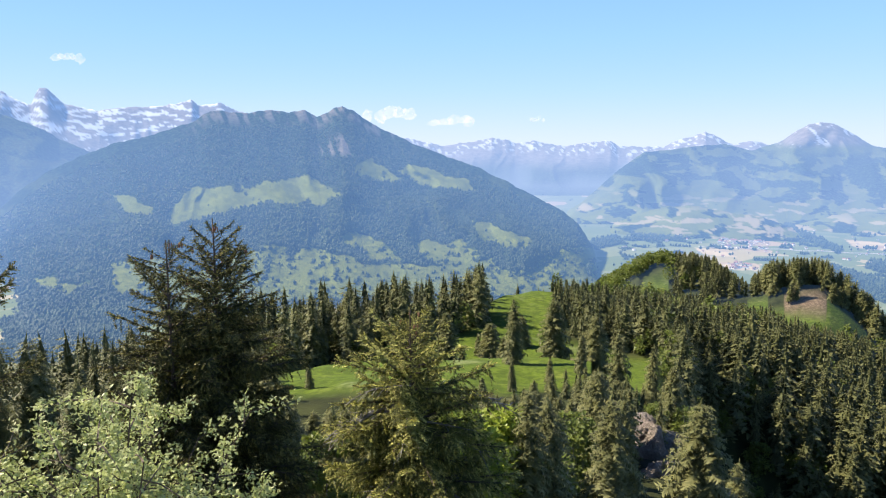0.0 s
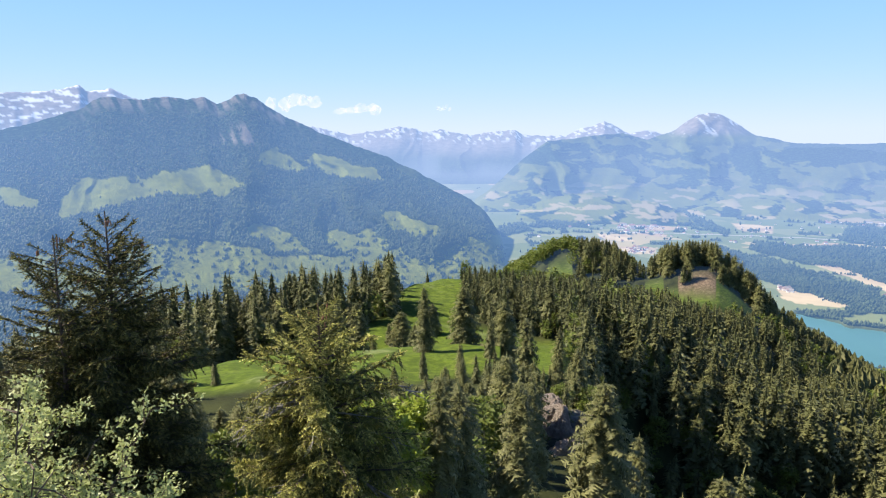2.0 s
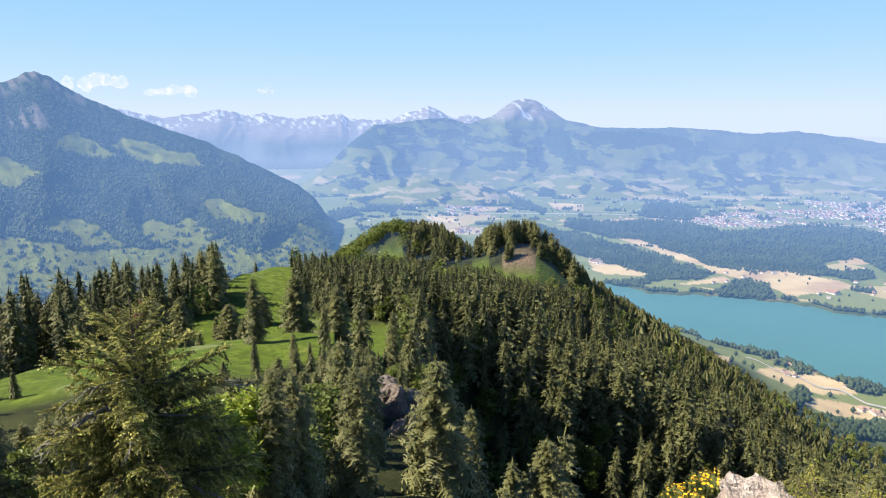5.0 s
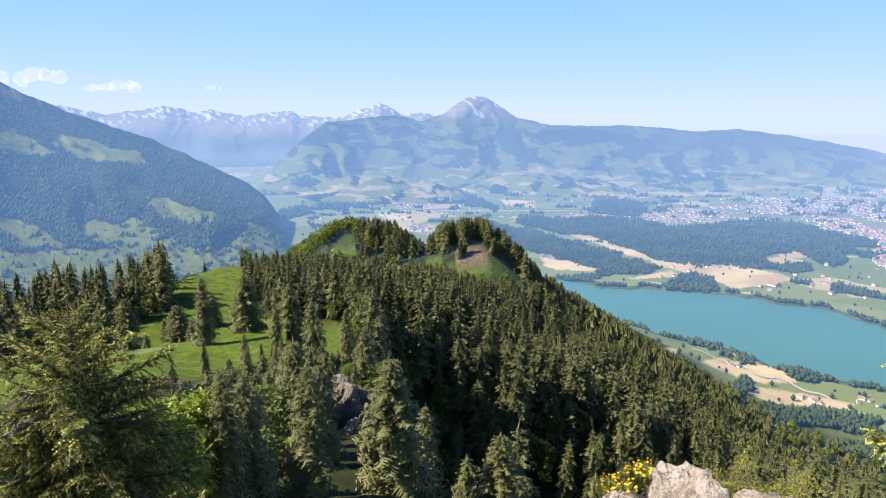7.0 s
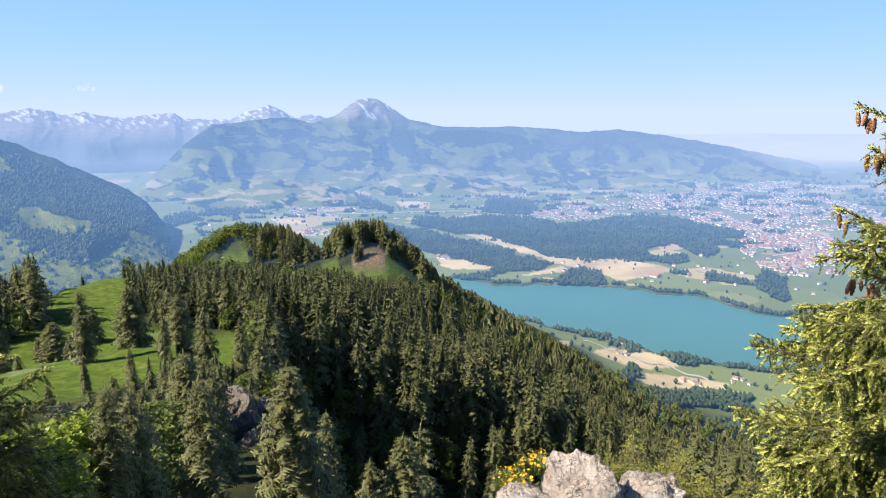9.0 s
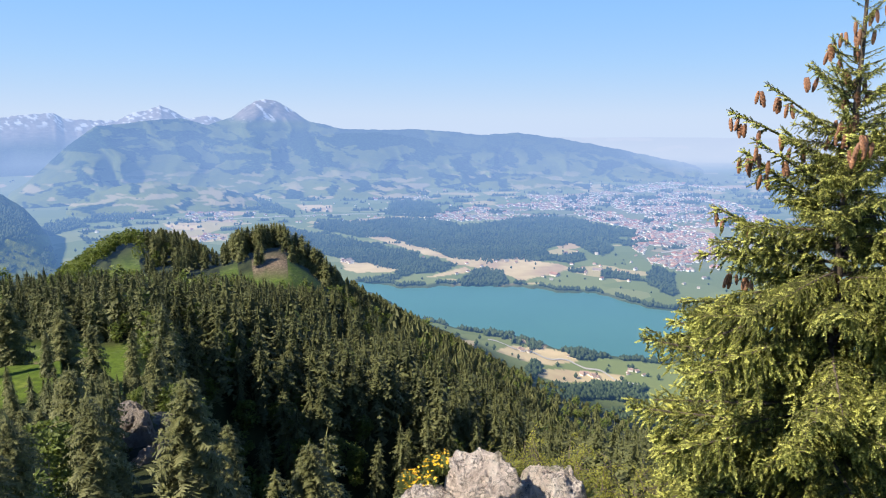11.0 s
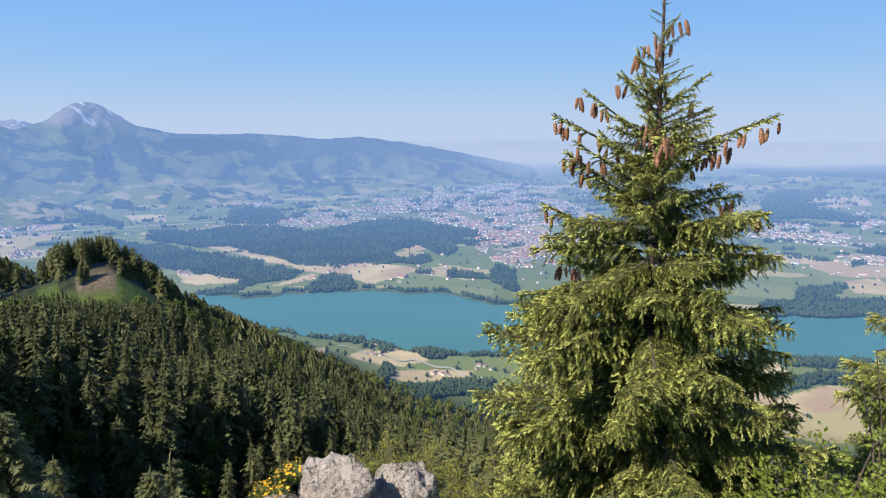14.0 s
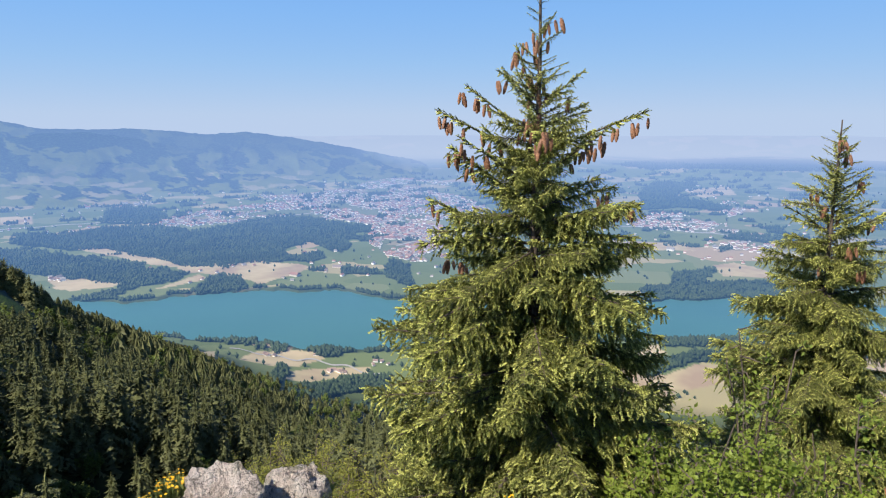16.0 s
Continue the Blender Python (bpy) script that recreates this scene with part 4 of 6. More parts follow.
def spruce_crown(seed, levels, per, twigs, h=1.0, spread=0.17, base=0.10, gap=0.0, width=0.32):
    """A crown for a spruce of height h, as arrays."""
    r = np.random.default_rng(seed)
    blocks = [spray_block(r, twigs, r.uniform(0.3, 0.6), width) for _ in range(4)]
    out, tips = [], []
    lean = r.uniform(-0.02, 0.02, 2)
    for b in range(4):
        mats, places = [], []
        for i in range(levels):
            t = base + (0.985 - base) * (i + r.uniform(-0.3, 0.3)) / levels
            for k in range(per):
                if (i * per + k) % 4 != b or r.random() < gap:
                    continue
                a = 2 * math.pi * (k + r.uniform(-0.3, 0.3)) / per + i * 1.7
                ln = spread * (1 - t) ** 0.62 * r.uniform(0.45, 1.3) * min(1.0, (t - base) / 0.12 + 0.55) + 0.012
                tilt = 0.25 - 1.25 * (1 - t) * r.uniform(0.4, 1.0)
                c, s, ct, st = math.cos(a), math.sin(a), math.cos(tilt), math.sin(tilt)
                m = np.array([[c * ct, -s, -c * st], [s * ct, c, -s * st], [st, 0, ct]]) * ln
                mats.append(m)
                places.append((lean[0] * t, lean[1] * t, t))
        out.append(strewn(blocks[b][0], blocks[b][1], np.array(mats) * h, np.array(places) * h))
        tips.append(np.tile(blocks[b][2], len(mats)))
    # hidden inner core, added to block light through the open sprays
    out.append(skirts(seed + 50, max(6, levels // 3), 5, spread * 0.5, base + 0.03, h * 0.97))
    top = np.array([(0.008, 0, 0.95), (-0.004, 0.007, 0.95), (-0.004, -0.007, 0.95), (lean[0], lean[1], 1.03)]) * h
    out.append((top, np.array([(0, 1, 3), (1, 2, 3), (2, 0, 3)])))
    tips += [np.zeros(len(out[-2][0])), np.ones(4)]
    return *join(out), np.concatenate(tips)


def skirts(seed, levels, points, spread, base, h=1.0):
    """A closed spruce shape of overlapping jagged skirts."""
    r = np.random.default_rng(seed)
    V, F = [], []
    for i in range(levels):
        t = base + (1 - base) * i / levels
        R = spread * (1 - t) ** 0.62 * r.uniform(0.8, 1.2)
        lift = (1 - base) / levels * 1.9
        n = 2 * points
        a = np.arange(n) * math.pi / points + r.uniform(0, 3)
        rad = R * np.where(np.arange(n) % 2 == 0, r.uniform(0.8, 1.25, n), r.uniform(0.35, 0.6, n))
        z = t - 0.25 * rad + np.where(np.arange(n) % 2 == 0, -0.02, 0.012) * r.uniform(0, 1.3, n)
        k = len(V)
        V.append((0, 0, min(t + lift, 1.02)))
        V.extend(zip(rad * np.cos(a), rad * np.sin(a), z))
        F.extend((k, k + 1 + j, k + 1 + (j + 1) % n) for j in range(n))
    return np.array(V) * h, np.array(F)


def trunk_block(h, r0, sides=6, rings=4):
    t = np.linspace(0, 1, rings)[:, None]
    a = np.arange(sides)[None] * 2 * math.pi / sides
    rad = r0 * (1 - 0.93 * t)
    V = np.stack([rad * np.cos(a), rad * np.sin(a), np.broadcast_to(t * h, (rings, sides))], -1).reshape(-1, 3)
    return V, grid_faces(rings, sides, True)


TREE_H = 20.0
def crown_mesh(seed, levels, per, twigs, spread, base, gap, material):
    V, F, tip = spruce_crown(seed, levels, per, twigs, TREE_H, spread, base, gap, 0.24 if twigs > 9 else 0.32)
    return np_mesh("crown", V, F, material, tip=tip)


FINE = [crown_mesh(160 + i, 54, 12, 12, (0.15, 0.18, 0.21, 0.16)[i], (0.05, 0.1, 0.04, 0.15)[i], (0.12, 0.2, 0.1, 0.3)[i], NEEDLE) for i in range(4)]
CROWNS = [crown_mesh(100 + i, 26, 8, 6, (0.15, 0.17, 0.19, 0.14, 0.2)[i], (0.06, 0.1, 0.04, 0.2, 0.05)[i], 0.14, NEEDLE) for i in range(5)]
DEAD_CROWN = crown_mesh(130, 24, 6, 5, 0.12, 0.08, 0.35, NEEDLE_DEAD)
TRUNK = np_mesh("trunk", *trunk_block(TREE_H * 0.97, 0.26), BARK, flat=False)


def plant(x, y, h, variant, r, group="spruces of the ridge", label="dark green spruce tree on the wooded ridge", wide=1.0, crown=None):
    t = tagged(new("spruce_tree"), label, "tree", group)
    part("trunk", TRUNK, t)
    part("crown", crown or CROWNS[variant % 5], t)
    s = h / TREE_H
    t.matrix_basis = pose(x, y, height(x, y) - 0.3, r.uniform(-2, 2), r.uniform(-2, 2), r.uniform(0, 360)) @ Matrix.Diagonal((s * wide, s * wide, s, 1))
    return t


def forest_places(step, r, r_lo, r_hi, az_lo, az_hi):
    """Loosely spaced places on the ridge outside the pastures."""
    out = []
    y0, y1, x0, x1 = 20, 760, -420, 330
    xs, ys = np.meshgrid(np.arange(x0, x1, step), np.arange(y0, y1, step))
    x, y = xs.ravel() + r.uniform(-0.45, 0.45, xs.size) * step, ys.ravel() + r.uniform(-0.45, 0.45, xs.size) * step
    rr, az = np.hypot(x, y), np.degrees(np.arctan2(x, y))
    z = heights(x, y)
    ok = (rr > r_lo) & (rr < r_hi) & (az > az_lo) & (az < az_hi) & (meadow_mask(x, y) < 0.3) & (soil_mask(x, y) < 0.3) & (z > LAKE_Z + 1.2) & (rr < np.where((az > 2) & (az < 28), 690, 600 + 120 * (az < 2)))
    ok &= ~((az > -31.2) & (az < -25.6) & (rr > 250) & (rr < 420))
    return x[ok], y[ok], z[ok]


def tallest(x, y, z):
    """How high a tree may stand without hiding the open pasture."""
    r, az = np.hypot(x, y), np.degrees(np.arctan2(x, y))
    lim = np.interp(az, [-70, -50, -47, -40, -31, -26, -22, -18, -13.5, -12, 0, 10], [-12.3, -14, -20.5, -19.5, -19.3, -18.0, -16.8, -17.5, -19, -23, -23, -23])
    lim = np.where(r < 200, lim + 1.6 * (vnoise(x / 7, y / 7, 77) - 0.5), 10)
    ridge = np.interp(az, [-27, -24.9, -17.8, -12, -8.8, -6.5, -1.9, -0.2, 5.6, 10.5, 15, 20, 30], [-9.6, -9.9, -10.5, -11.3, -11.4, -12.2, -12.6, -12.8, -15.3, -17.8, -19.5, -21.6, -24])
    knolls = np.interp(az, [-27, -21.5, -20, -17.5, -16, -13, -11.5, -10.2, -9.4, -8.2, -5.5, -3.8, -2, -0.2, 2, 5.6, 10.5, 20, 30], [-9.8, -9.6, -8.9, -7.7, -7.5, -7.7, -9.0, -9.8, -8.2, -7.6, -7.5, -8.4, -10.0, -12.0, -13.3, -15.3, -17.8, -21.6, -24])
    lim = np.where((r > 200) & (az > -26), np.where(r < np.where(az < -20.5, 505, np.where(az < -16.2, 606, np.where(az < -13, 505, np.where(az < -8.7, 560, 540)))), ridge, knolls) + 0.5 * (vnoise(x / 5, y / 5, 78) - 0.6), lim)
    lim = np.where((r < 116) & (az > -18.2) & (az < -14.2), -28.0, lim)
    return r * np.tan(np.radians(lim)) - z


rt = np.random.default_rng(5)
fx, fy, fz = forest_places(8.2, rt, 42, 720, -72, 64)
fa, fd = np.degrees(np.arctan2(fx, fy)), np.hypot(fx, fy)
# saplings only in the shaded gully
gully = lambda a, d: smooth(-14.2, -12.5, a) * smooth(22, 13, a) * smooth(110, 135, d) * smooth(285, 235, d)
ok = ((fa < -13) | (fd > 100)) & ~((fa < -32) & (fd > 345)) & (fd < 690) & (fd > np.interp(fa, [-13, 0, 20], [0, 110, 130])) & ~((fa > -17.6) & (fa < -13.8) & (fd > 100) & (fd < 113)) & ~((fa < -16.2) & (fa > -26) & (fd > 505))
fx, fy, fz = fx[ok], fy[ok], fz[ok]
fr = np.hypot(fx, fy)
faz = np.degrees(np.arctan2(fx, fy))
low_lying = smooth(-185, -225, fz)
fh = np.minimum((10 + 19 * rt.random(len(fx)) ** 0.8) * (0.8 + 0.4 * vnoise(fx / 28, fy / 28, 79)) * (1 + 0.22 * smooth(-14, -6, faz) * smooth(420, 330, fr)) * (1 - 0.62 * gully(faz, fr)) * (1 - 0.24 * smooth(430, 500, fr)) * (1 - 0.55 * low_lying), tallest(fx, fy, fz) * rt.uniform(0.75, 1.0, len(fx)))
keep = ((fh > 5) & ~((vnoise(fx / 16, fy / 16, 80) < 0.26) & (faz > -14) & (fr < 430))) | ((fh > 4) & (fr < 100))
fx, fy, fz, fr, faz, fh, low_lying = (q[keep] for q in (fx, fy, fz, fr, faz, fh, low_lying))
near_ones = np.argsort(fr + 500 * ((faz < -70) | (faz > 24)))[:92]
is_near = np.zeros(len(fx), bool)
is_near[near_ones] = True
for i in near_ones:
    v = int(rt.integers(0, 20))
    plant(fx[i], fy[i], fh[i], v, rt, wide=rt.uniform(0.95, 1.5) * (1.6 if fh[i] < 9 else 1), crown=FINE[v % 4] if fr[i] < 110 else None)

# the rest of the ridge's forest
mid_blocks = [spruce_crown(220 + i, 20, 8, 5, 1.0, (0.16, 0.20, 0.23, 0.18)[i], 0.05, 0.1, 0.24) for i in range(4)]
mid_blocks += [spruce_crown(230 + i, 12, 6, 2, 1.0, (0.18, 0.21, 0.24, 0.19)[i], 0.05, 0.0, 0.26) for i in range(4)]
far_blocks = [skirts(200 + i, 7, 6, (0.19, 0.22, 0.25, 0.20)[i], 0.05) for i in range(4)]
far_blocks = [(v, f, np.where(np.arange(len(v)) % 13 == 0, 0.0, 0.15 + 0.6 * rt.random(len(v)))) for v, f in far_blocks]
rest = np.where(~is_near)[0]
blocks, tips = [], []
kinds = rt.integers(0, 4, len(rest)) + 4 * (fr[rest] > 310) + 4 * ((fr[rest] > np.where(faz[rest] < 3, 625, 480)) | ((fr[rest] > 400) & (low_lying[rest] > 0.5)))
for k in range(12):
    sel = rest[kinds == k]
    hh = fh[sel]
    v, f, tp = (mid_blocks + far_blocks)[k]
    tips.append(np.tile(tp * (0.7 if k < 4 else 0.5), len(sel)))
    blocks.append(strewn(v, f, turned(rt.uniform(0, 6.28, len(sel)), hh * rt.uniform(0.95, 1.6, len(sel)) * (1 + 0.2 * low_lying[sel]) * np.where(fr[sel] > 450, 1.2, 1.0), hh), np.stack([fx[sel], fy[sel], fz[sel] - 0.4], -1)))
tagged(new("spruce_forest", np_mesh("spruce_forest", *join(blocks), NEEDLE, tip=np.concatenate(tips))), "dense dark spruce forest covering the ridge's flank", "forest", kind="stuff")


def leaf_crown(seed, clumps, leaves, size):
    """A rounded broadleaf crown of unit height: clumps of leaf sprays with gaps between them."""
    r = np.random.default_rng(seed)
    a, u = r.uniform(0, 6.28, clumps), r.uniform(-1, 1, clumps)
    q = np.sqrt(1 - u * u) * 0.30 * r.uniform(0.6, 1.1, clumps)
    C = np.stack([q * np.cos(a), q * np.sin(a), 0.55 + 0.36 * u], -1)
    V = np.array([(0, 0, 0), (0.5, 0.38, 0.08), (1, 0, -0.1), (0.5, -0.38, 0.08)])
    F = np.array([(0, 1, 2), (0, 2, 3)])
    k = r.integers(0, clumps, leaves)
    d = r.normal(0, 1, (leaves, 3))
    d /= np.linalg.norm(d, axis=1)[:, None]
    P = C[k] + d * 0.10 * r.uniform(0.5, 1.0, (leaves, 1))
    m = np.zeros((leaves, 3, 3))
    for i in range(leaves):
        x = d[i] + r.normal(0, 0.5, 3)
        x /= np.linalg.norm(x)
        y = np.cross((0.1, 0.2, 1), x)
        y /= np.linalg.norm(y) + 1e-9
        m[i] = np.stack([x, y, np.cross(x, y)], 1) * size * r.uniform(0.7, 1.3)
    return strewn(V, F, m, P)


def broadleaves():
    r = np.random.default_rng(15)
    x, y, z = forest_places(13.0, r, 190, 600, -50, 60)
    pick = r.random(len(x)) < 0.14 + 0.4 * smooth(0.48, 0.62, fbm(x / 50, y / 50, 19, 2)) + 0.3 * smooth(-150, -210, z) + 0.25 * smooth(4, 10, np.degrees(np.arctan2(x, y))) + 0.35 * smooth(310, 270, np.hypot(x, y)) * smooth(-21, -18, np.degrees(np.arctan2(x, y))) * smooth(2, -4, np.degrees(np.arctan2(x, y)))
    x, y, z = x[pick], y[pick], z[pick]
    # the left knoll is a broadleaf wood
    kx, ky, kz = forest_places(6.5, r, 508, 700, -26, -16.0)
    x, y, z = np.r_[x, kx], np.r_[y, ky], np.r_[z, kz]
    room = tallest(x, y, z)
    x, y, z, room = x[room > 4], y[room > 4], z[room > 4], room[room > 4]
    h = np.minimum(r.uniform(8, 15, len(x)) * (1 - 0.4 * smooth(-185, -225, z)), room)
    out = [strewn(*leaf_crown(60 + k, 22, 130, 0.15), turned(r.uniform(0, 6.28, len(x[k::3])), h[k::3] * 1.1, h[k::3]), np.stack([x[k::3], y[k::3], z[k::3]], -1)) for k in range(3)]
    tagged(new("broadleaf_trees", np_mesh("broadleaf_trees", *join(out), LEAF)), "light green broadleaf trees scattered through the dark spruces", "trees", kind="stuff")


broadleaves()

# broadleaf trees among the nearer spruces: azimuth, distance, height
BROAD = [np_mesh("crown", *leaf_crown(70 + i, 34, 1500, 0.06), LEAF) for i in range(2)]
BROAD_NEAR = np_mesh("crown", *leaf_crown(73, 46, 4500, 0.05), LEAF_BUSH)
BROAD_TRUNK = np_mesh("trunk", *trunk_block(0.7, 0.022), BARK_GREY, flat=False)
for k, (a, d, h) in enumerate([(-33.5, 38, 8), (-30.5, 44, 9), (-36.0, 62, 8), (-26.5, 58, 9), (-61, 70, 12), (-64, 95, 13), (-57, 120, 12), (-20.0, 112, 9), (-14.5, 128, 7), (-16.8, 124, 6), (-45, 48, 8), (-23.5, 75, 10), (-28, 90, 8)]):
    x, y = polar(a, d)
    h = float(min(h, tallest(np.array([x]), np.array([y]), np.array([height(float(x), float(y))]))[0]))
    t = tagged(new("broadleaf_tree"), "light green broadleaf tree among the spruces", "tree", "broadleaf trees of the ridge")
    part("trunk", BROAD_TRUNK, t)
    part("crown", BROAD_NEAR if d < 46 else BROAD[k % 2], t)
    t.matrix_basis = pose(float(x), float(y), height(float(x), float(y)) - 0.2, 0, 0, 53 * k) @ Matrix.Scale(max(h, 4.0), 4)

# pale broadleaf crowns along the brink above the gully
for k in range(34):
    a, d, h = -15.5 + 17 * rt.random(), 236 + 62 * rt.random(), 8 + 6 * rt.random()
    x, y = polar(a, d)
    t = tagged(new("broadleaf_tree"), "light green broadleaf tree on the brink above the gully", "tree", "broadleaf trees of the ridge")
    part("trunk", BROAD_TRUNK, t)
    part("crown", BROAD[k % 2], t)
    t.matrix_basis = pose(float(x), float(y), height(float(x), float(y)) - 0.2, 0, 0, 53 * k) @ Matrix.Diagonal((h * 1.25, h * 1.25, h * 1.15, 1))

# single spruces and groups on the pasture: azimuth, distance, height
for a, d, h, w in [(-27.8, 268, 13, 1.5), (-30.6, 252, 15, 1.6), (-31.6, 260, 9, 1.1), (-34.3, 250, 20, 1.1), (-36.2, 240, 19, 1.5), (-38.4, 250, 15, 1.2), (-22.4, 228, 6, 1.3), (-47.3, 236, 9, 1.2),
                   (-29.4, 225, 11, 1.2), (-25.2, 196, 20, 1.1), (-21.6, 190, 22, 1.2), (-28.6, 178, 18, 1.0), (-33.0, 214, 10, 1.2), (-24.0, 252, 4, 1.3)]:
    x, y = polar(a, d)
    plant(float(x), float(y), h, int(rt.integers(0, 5)), rt, "spruces on the pasture", "single full spruce tree standing on the green pasture", w * 1.3, crown=FINE[(0, 1, 2)[int(rt.integers(0, 3))]])
for k in range(44):
    a = -48 + 17 * rt.random()
    d = 292 + 26 * rt.random() - (14 if a < -41 else 0)
    x, y = polar(a, d)
    plant(float(x), float(y), rt.uniform(18, 27), int(rt.integers(0, 5)), rt, "spruces along the pasture", "tall dark spruce tree in a row along the pasture", rt.uniform(1.1, 1.5))
for a, d, el, w in [(-23.0, 168, -14.6, 1.1), (-19.8, 162, -14.4, 1.3), (-25.6, 150, -16.6, 1.2), (-28.7, 146, -17.0, 1.0), (-31.2, 128, -18.6, 1.1), (-17.2, 170, -15.2, 1.2), (-36.5, 120, -18.9, 1.2), (-26.8, 118, -18.4, 1.1),
                    (-33.4, 96, -19.8, 1.2), (-21.4, 128, -17.4, 1.2), (-15.6, 150, -16.6, 1.1), (-42.5, 110, -20.0, 1.2), (-46.0, 150, -17.2, 1.4), (-23.8, 96, -19.6, 1.3), (-10.5, 92, -27.0, 1.0), (-7.6, 60, -29.0, 1.0), (-15.2, 92, -24.4, 0.8)]:
    x, y = polar(a, d)
    g = height(float(x), float(y))
    plant(float(x), float(y), max(6.0, d * math.tan(radians(el)) - g), int(rt.integers(0, 5)), rt, "spruces before the pasture", "ragged olive-green spruce tree on the steep slope", w, crown=FINE[int(rt.integers(0, 4))])
for k in range(138):
    a, d = -9.4 + 6.4 * rt.random(), 556 + 42 * rt.random()
    if k > 74:
        a, d = -3.9 + 3.4 * rt.random(), 545 + 30 * rt.random()
    if k < 6:
        a, d = (-7.4, -7.2, -6.9, -4.6, -4.4, -4.1)[k], 540 + 2 * k
    if k > 106:
        a, d = -15.6 + 4.4 * rt.random(), 586 + 44 * rt.random()
    x, y = polar(a, d)
    if k > 5 and (float(soil_mask(np.array([x]), np.array([y]))[0]) > 0.3 or float(meadow_mask(np.array([x]), np.array([y]))[0]) > 0.3):
        continue
    most = float(tallest(np.array([x]), np.array([y]), np.array([height(float(x), float(y))]))[0])
    plant(float(x), float(y), 13.0 + 4 * rt.random() if k < 6 else max(8.0, min(rt.uniform(20, 28), most * rt.uniform(0.86, 1.04))), int(rt.integers(0, 5)), rt, "spruces on the knoll", "tall spruce tree on the cleared knoll", 1.6, crown=CROWNS[3] if k % 3 == 0 else None)
for a, d in [(6.6, 246), (7.4, 251), (8.1, 244)]:
    x, y = polar(a, d)
    plant(float(x), float(y), 16, 0, rt, "dead spruces", "dead rust-brown spruce tree among green ones", crown=DEAD_CROWN)

# ---------------------------------------------------------------- far woods, scattered trees and houses of the valley

def far_wood():
    r = np.random.default_rng(12)
    n = 340000
    az, el = r.uniform(-70, 66, n), -np.exp(r.uniform(math.log(2.8), math.log(24), n))
    rr = LAKE_Z / np.tan(np.radians(el))
    x, y = polar(az, rr)
    m = wood_mask(x, y)
    single = (r.random(n) < 0.0055) & (town_mask(x, y) < 0.2)
    ok = ((m > 0.8) | (single & (rr > 640))) & (rr > 570)
    x, y, rr = x[ok], y[ok], rr[ok]
    sa = r.uniform(1.5, 60, 2000)
    sa = sa[vnoise(sa * 1.3, sa * 0, 88) > 0.22]
    sr = shore_radius(sa, FAR_SHORE) + 8 + 10 * r.random(len(sa))
    sn = r.uniform(6, 60, 1100)
    sn = sn[vnoise(sn * 1.1, sn * 0, 89) > 0.4]
    sq = shore_radius(sn, NEAR_SHORE) - 8 - 9 * r.random(len(sn))
    px, py = polar(np.r_[sa, sn], np.r_[sr, sq])
    x, y, rr = np.r_[x, px], np.r_[y, py], np.r_[rr, sr, sq]
    z = heights(x, y)
    up = (z > LAKE_Z + 0.3) & (z < LAKE_Z + 60)
    x, y, z, rr = x[up], y[up], z[up], rr[up]
    s = r.uniform(3.6, 6.5, len(x)) * np.clip(rr / 1700, 0.8, 1.9)
    V, F = strewn(LUMP_V, LUMP_F, turned(r.uniform(0, 6.28, len(x)), s, s * r.uniform(0.9, 1.6, len(x))), np.stack([x, y, z], -1))
    tagged(new("far_woods", np_mesh("far_woods", V, F, FAR_TREE, flat=False)), "blue-green woods and hedgerow trees across the valley", "woods", kind="stuff")


far_wood()
def house_materials():
    out = []
    for name, cols in (("house_wall", [(0.0, (0.86, 0.77, 0.64)), (0.4, (0.9, 0.85, 0.76)), (0.85, (0.7, 0.58, 0.44))]), ("house_roof", [(0.0, (0.36, 0.17, 0.11)), (0.45, (0.32, 0.18, 0.12)), (0.8, (0.3, 0.26, 0.22))])):
        mat, nt, b = nodes_of(name)
        g = nt.nodes.new("ShaderNodeNewGeometry")
        nt.links.new(ramp(nt, g.outputs["Random Per Island"], cols), b.inputs["Base Color"])
        b.inputs["Roughness"].default_value = 0.85
        paint_haze(mat, nt, b)
        out.append(mat)
    return out


WALL, ROOF = house_materials()
WALL_V = np.array([(-1, -0.7, -0.3), (1, -0.7, -0.3), (1, 0.7, -0.3), (-1, 0.7, -0.3), (-1, -0.7, 0.8), (1, -0.7, 0.8), (1, 0.7, 0.8), (-1, 0.7, 0.8)], float)
WALL_F = np.array([(0, 1, 5, 4), (1, 2, 6, 5), (2, 3, 7, 6), (3, 0, 4, 7)])
ROOF_V = np.array([(-1.12, -0.85, 0.74), (1.12, -0.85, 0.74), (1.12, 0.85, 0.74), (-1.12, 0.85, 0.74), (-1.05, 0, 1.35), (1.05, 0, 1.35)], float)


WALL_MESH = np_mesh("wall", WALL_V, WALL_F, WALL)
ROOF_MESH = np_mesh("roof", ROOF_V, np.array([(0, 1, 5), (0, 5, 4), (2, 3, 4), (2, 4, 5), (1, 2, 5), (3, 0, 4)]), ROOF)


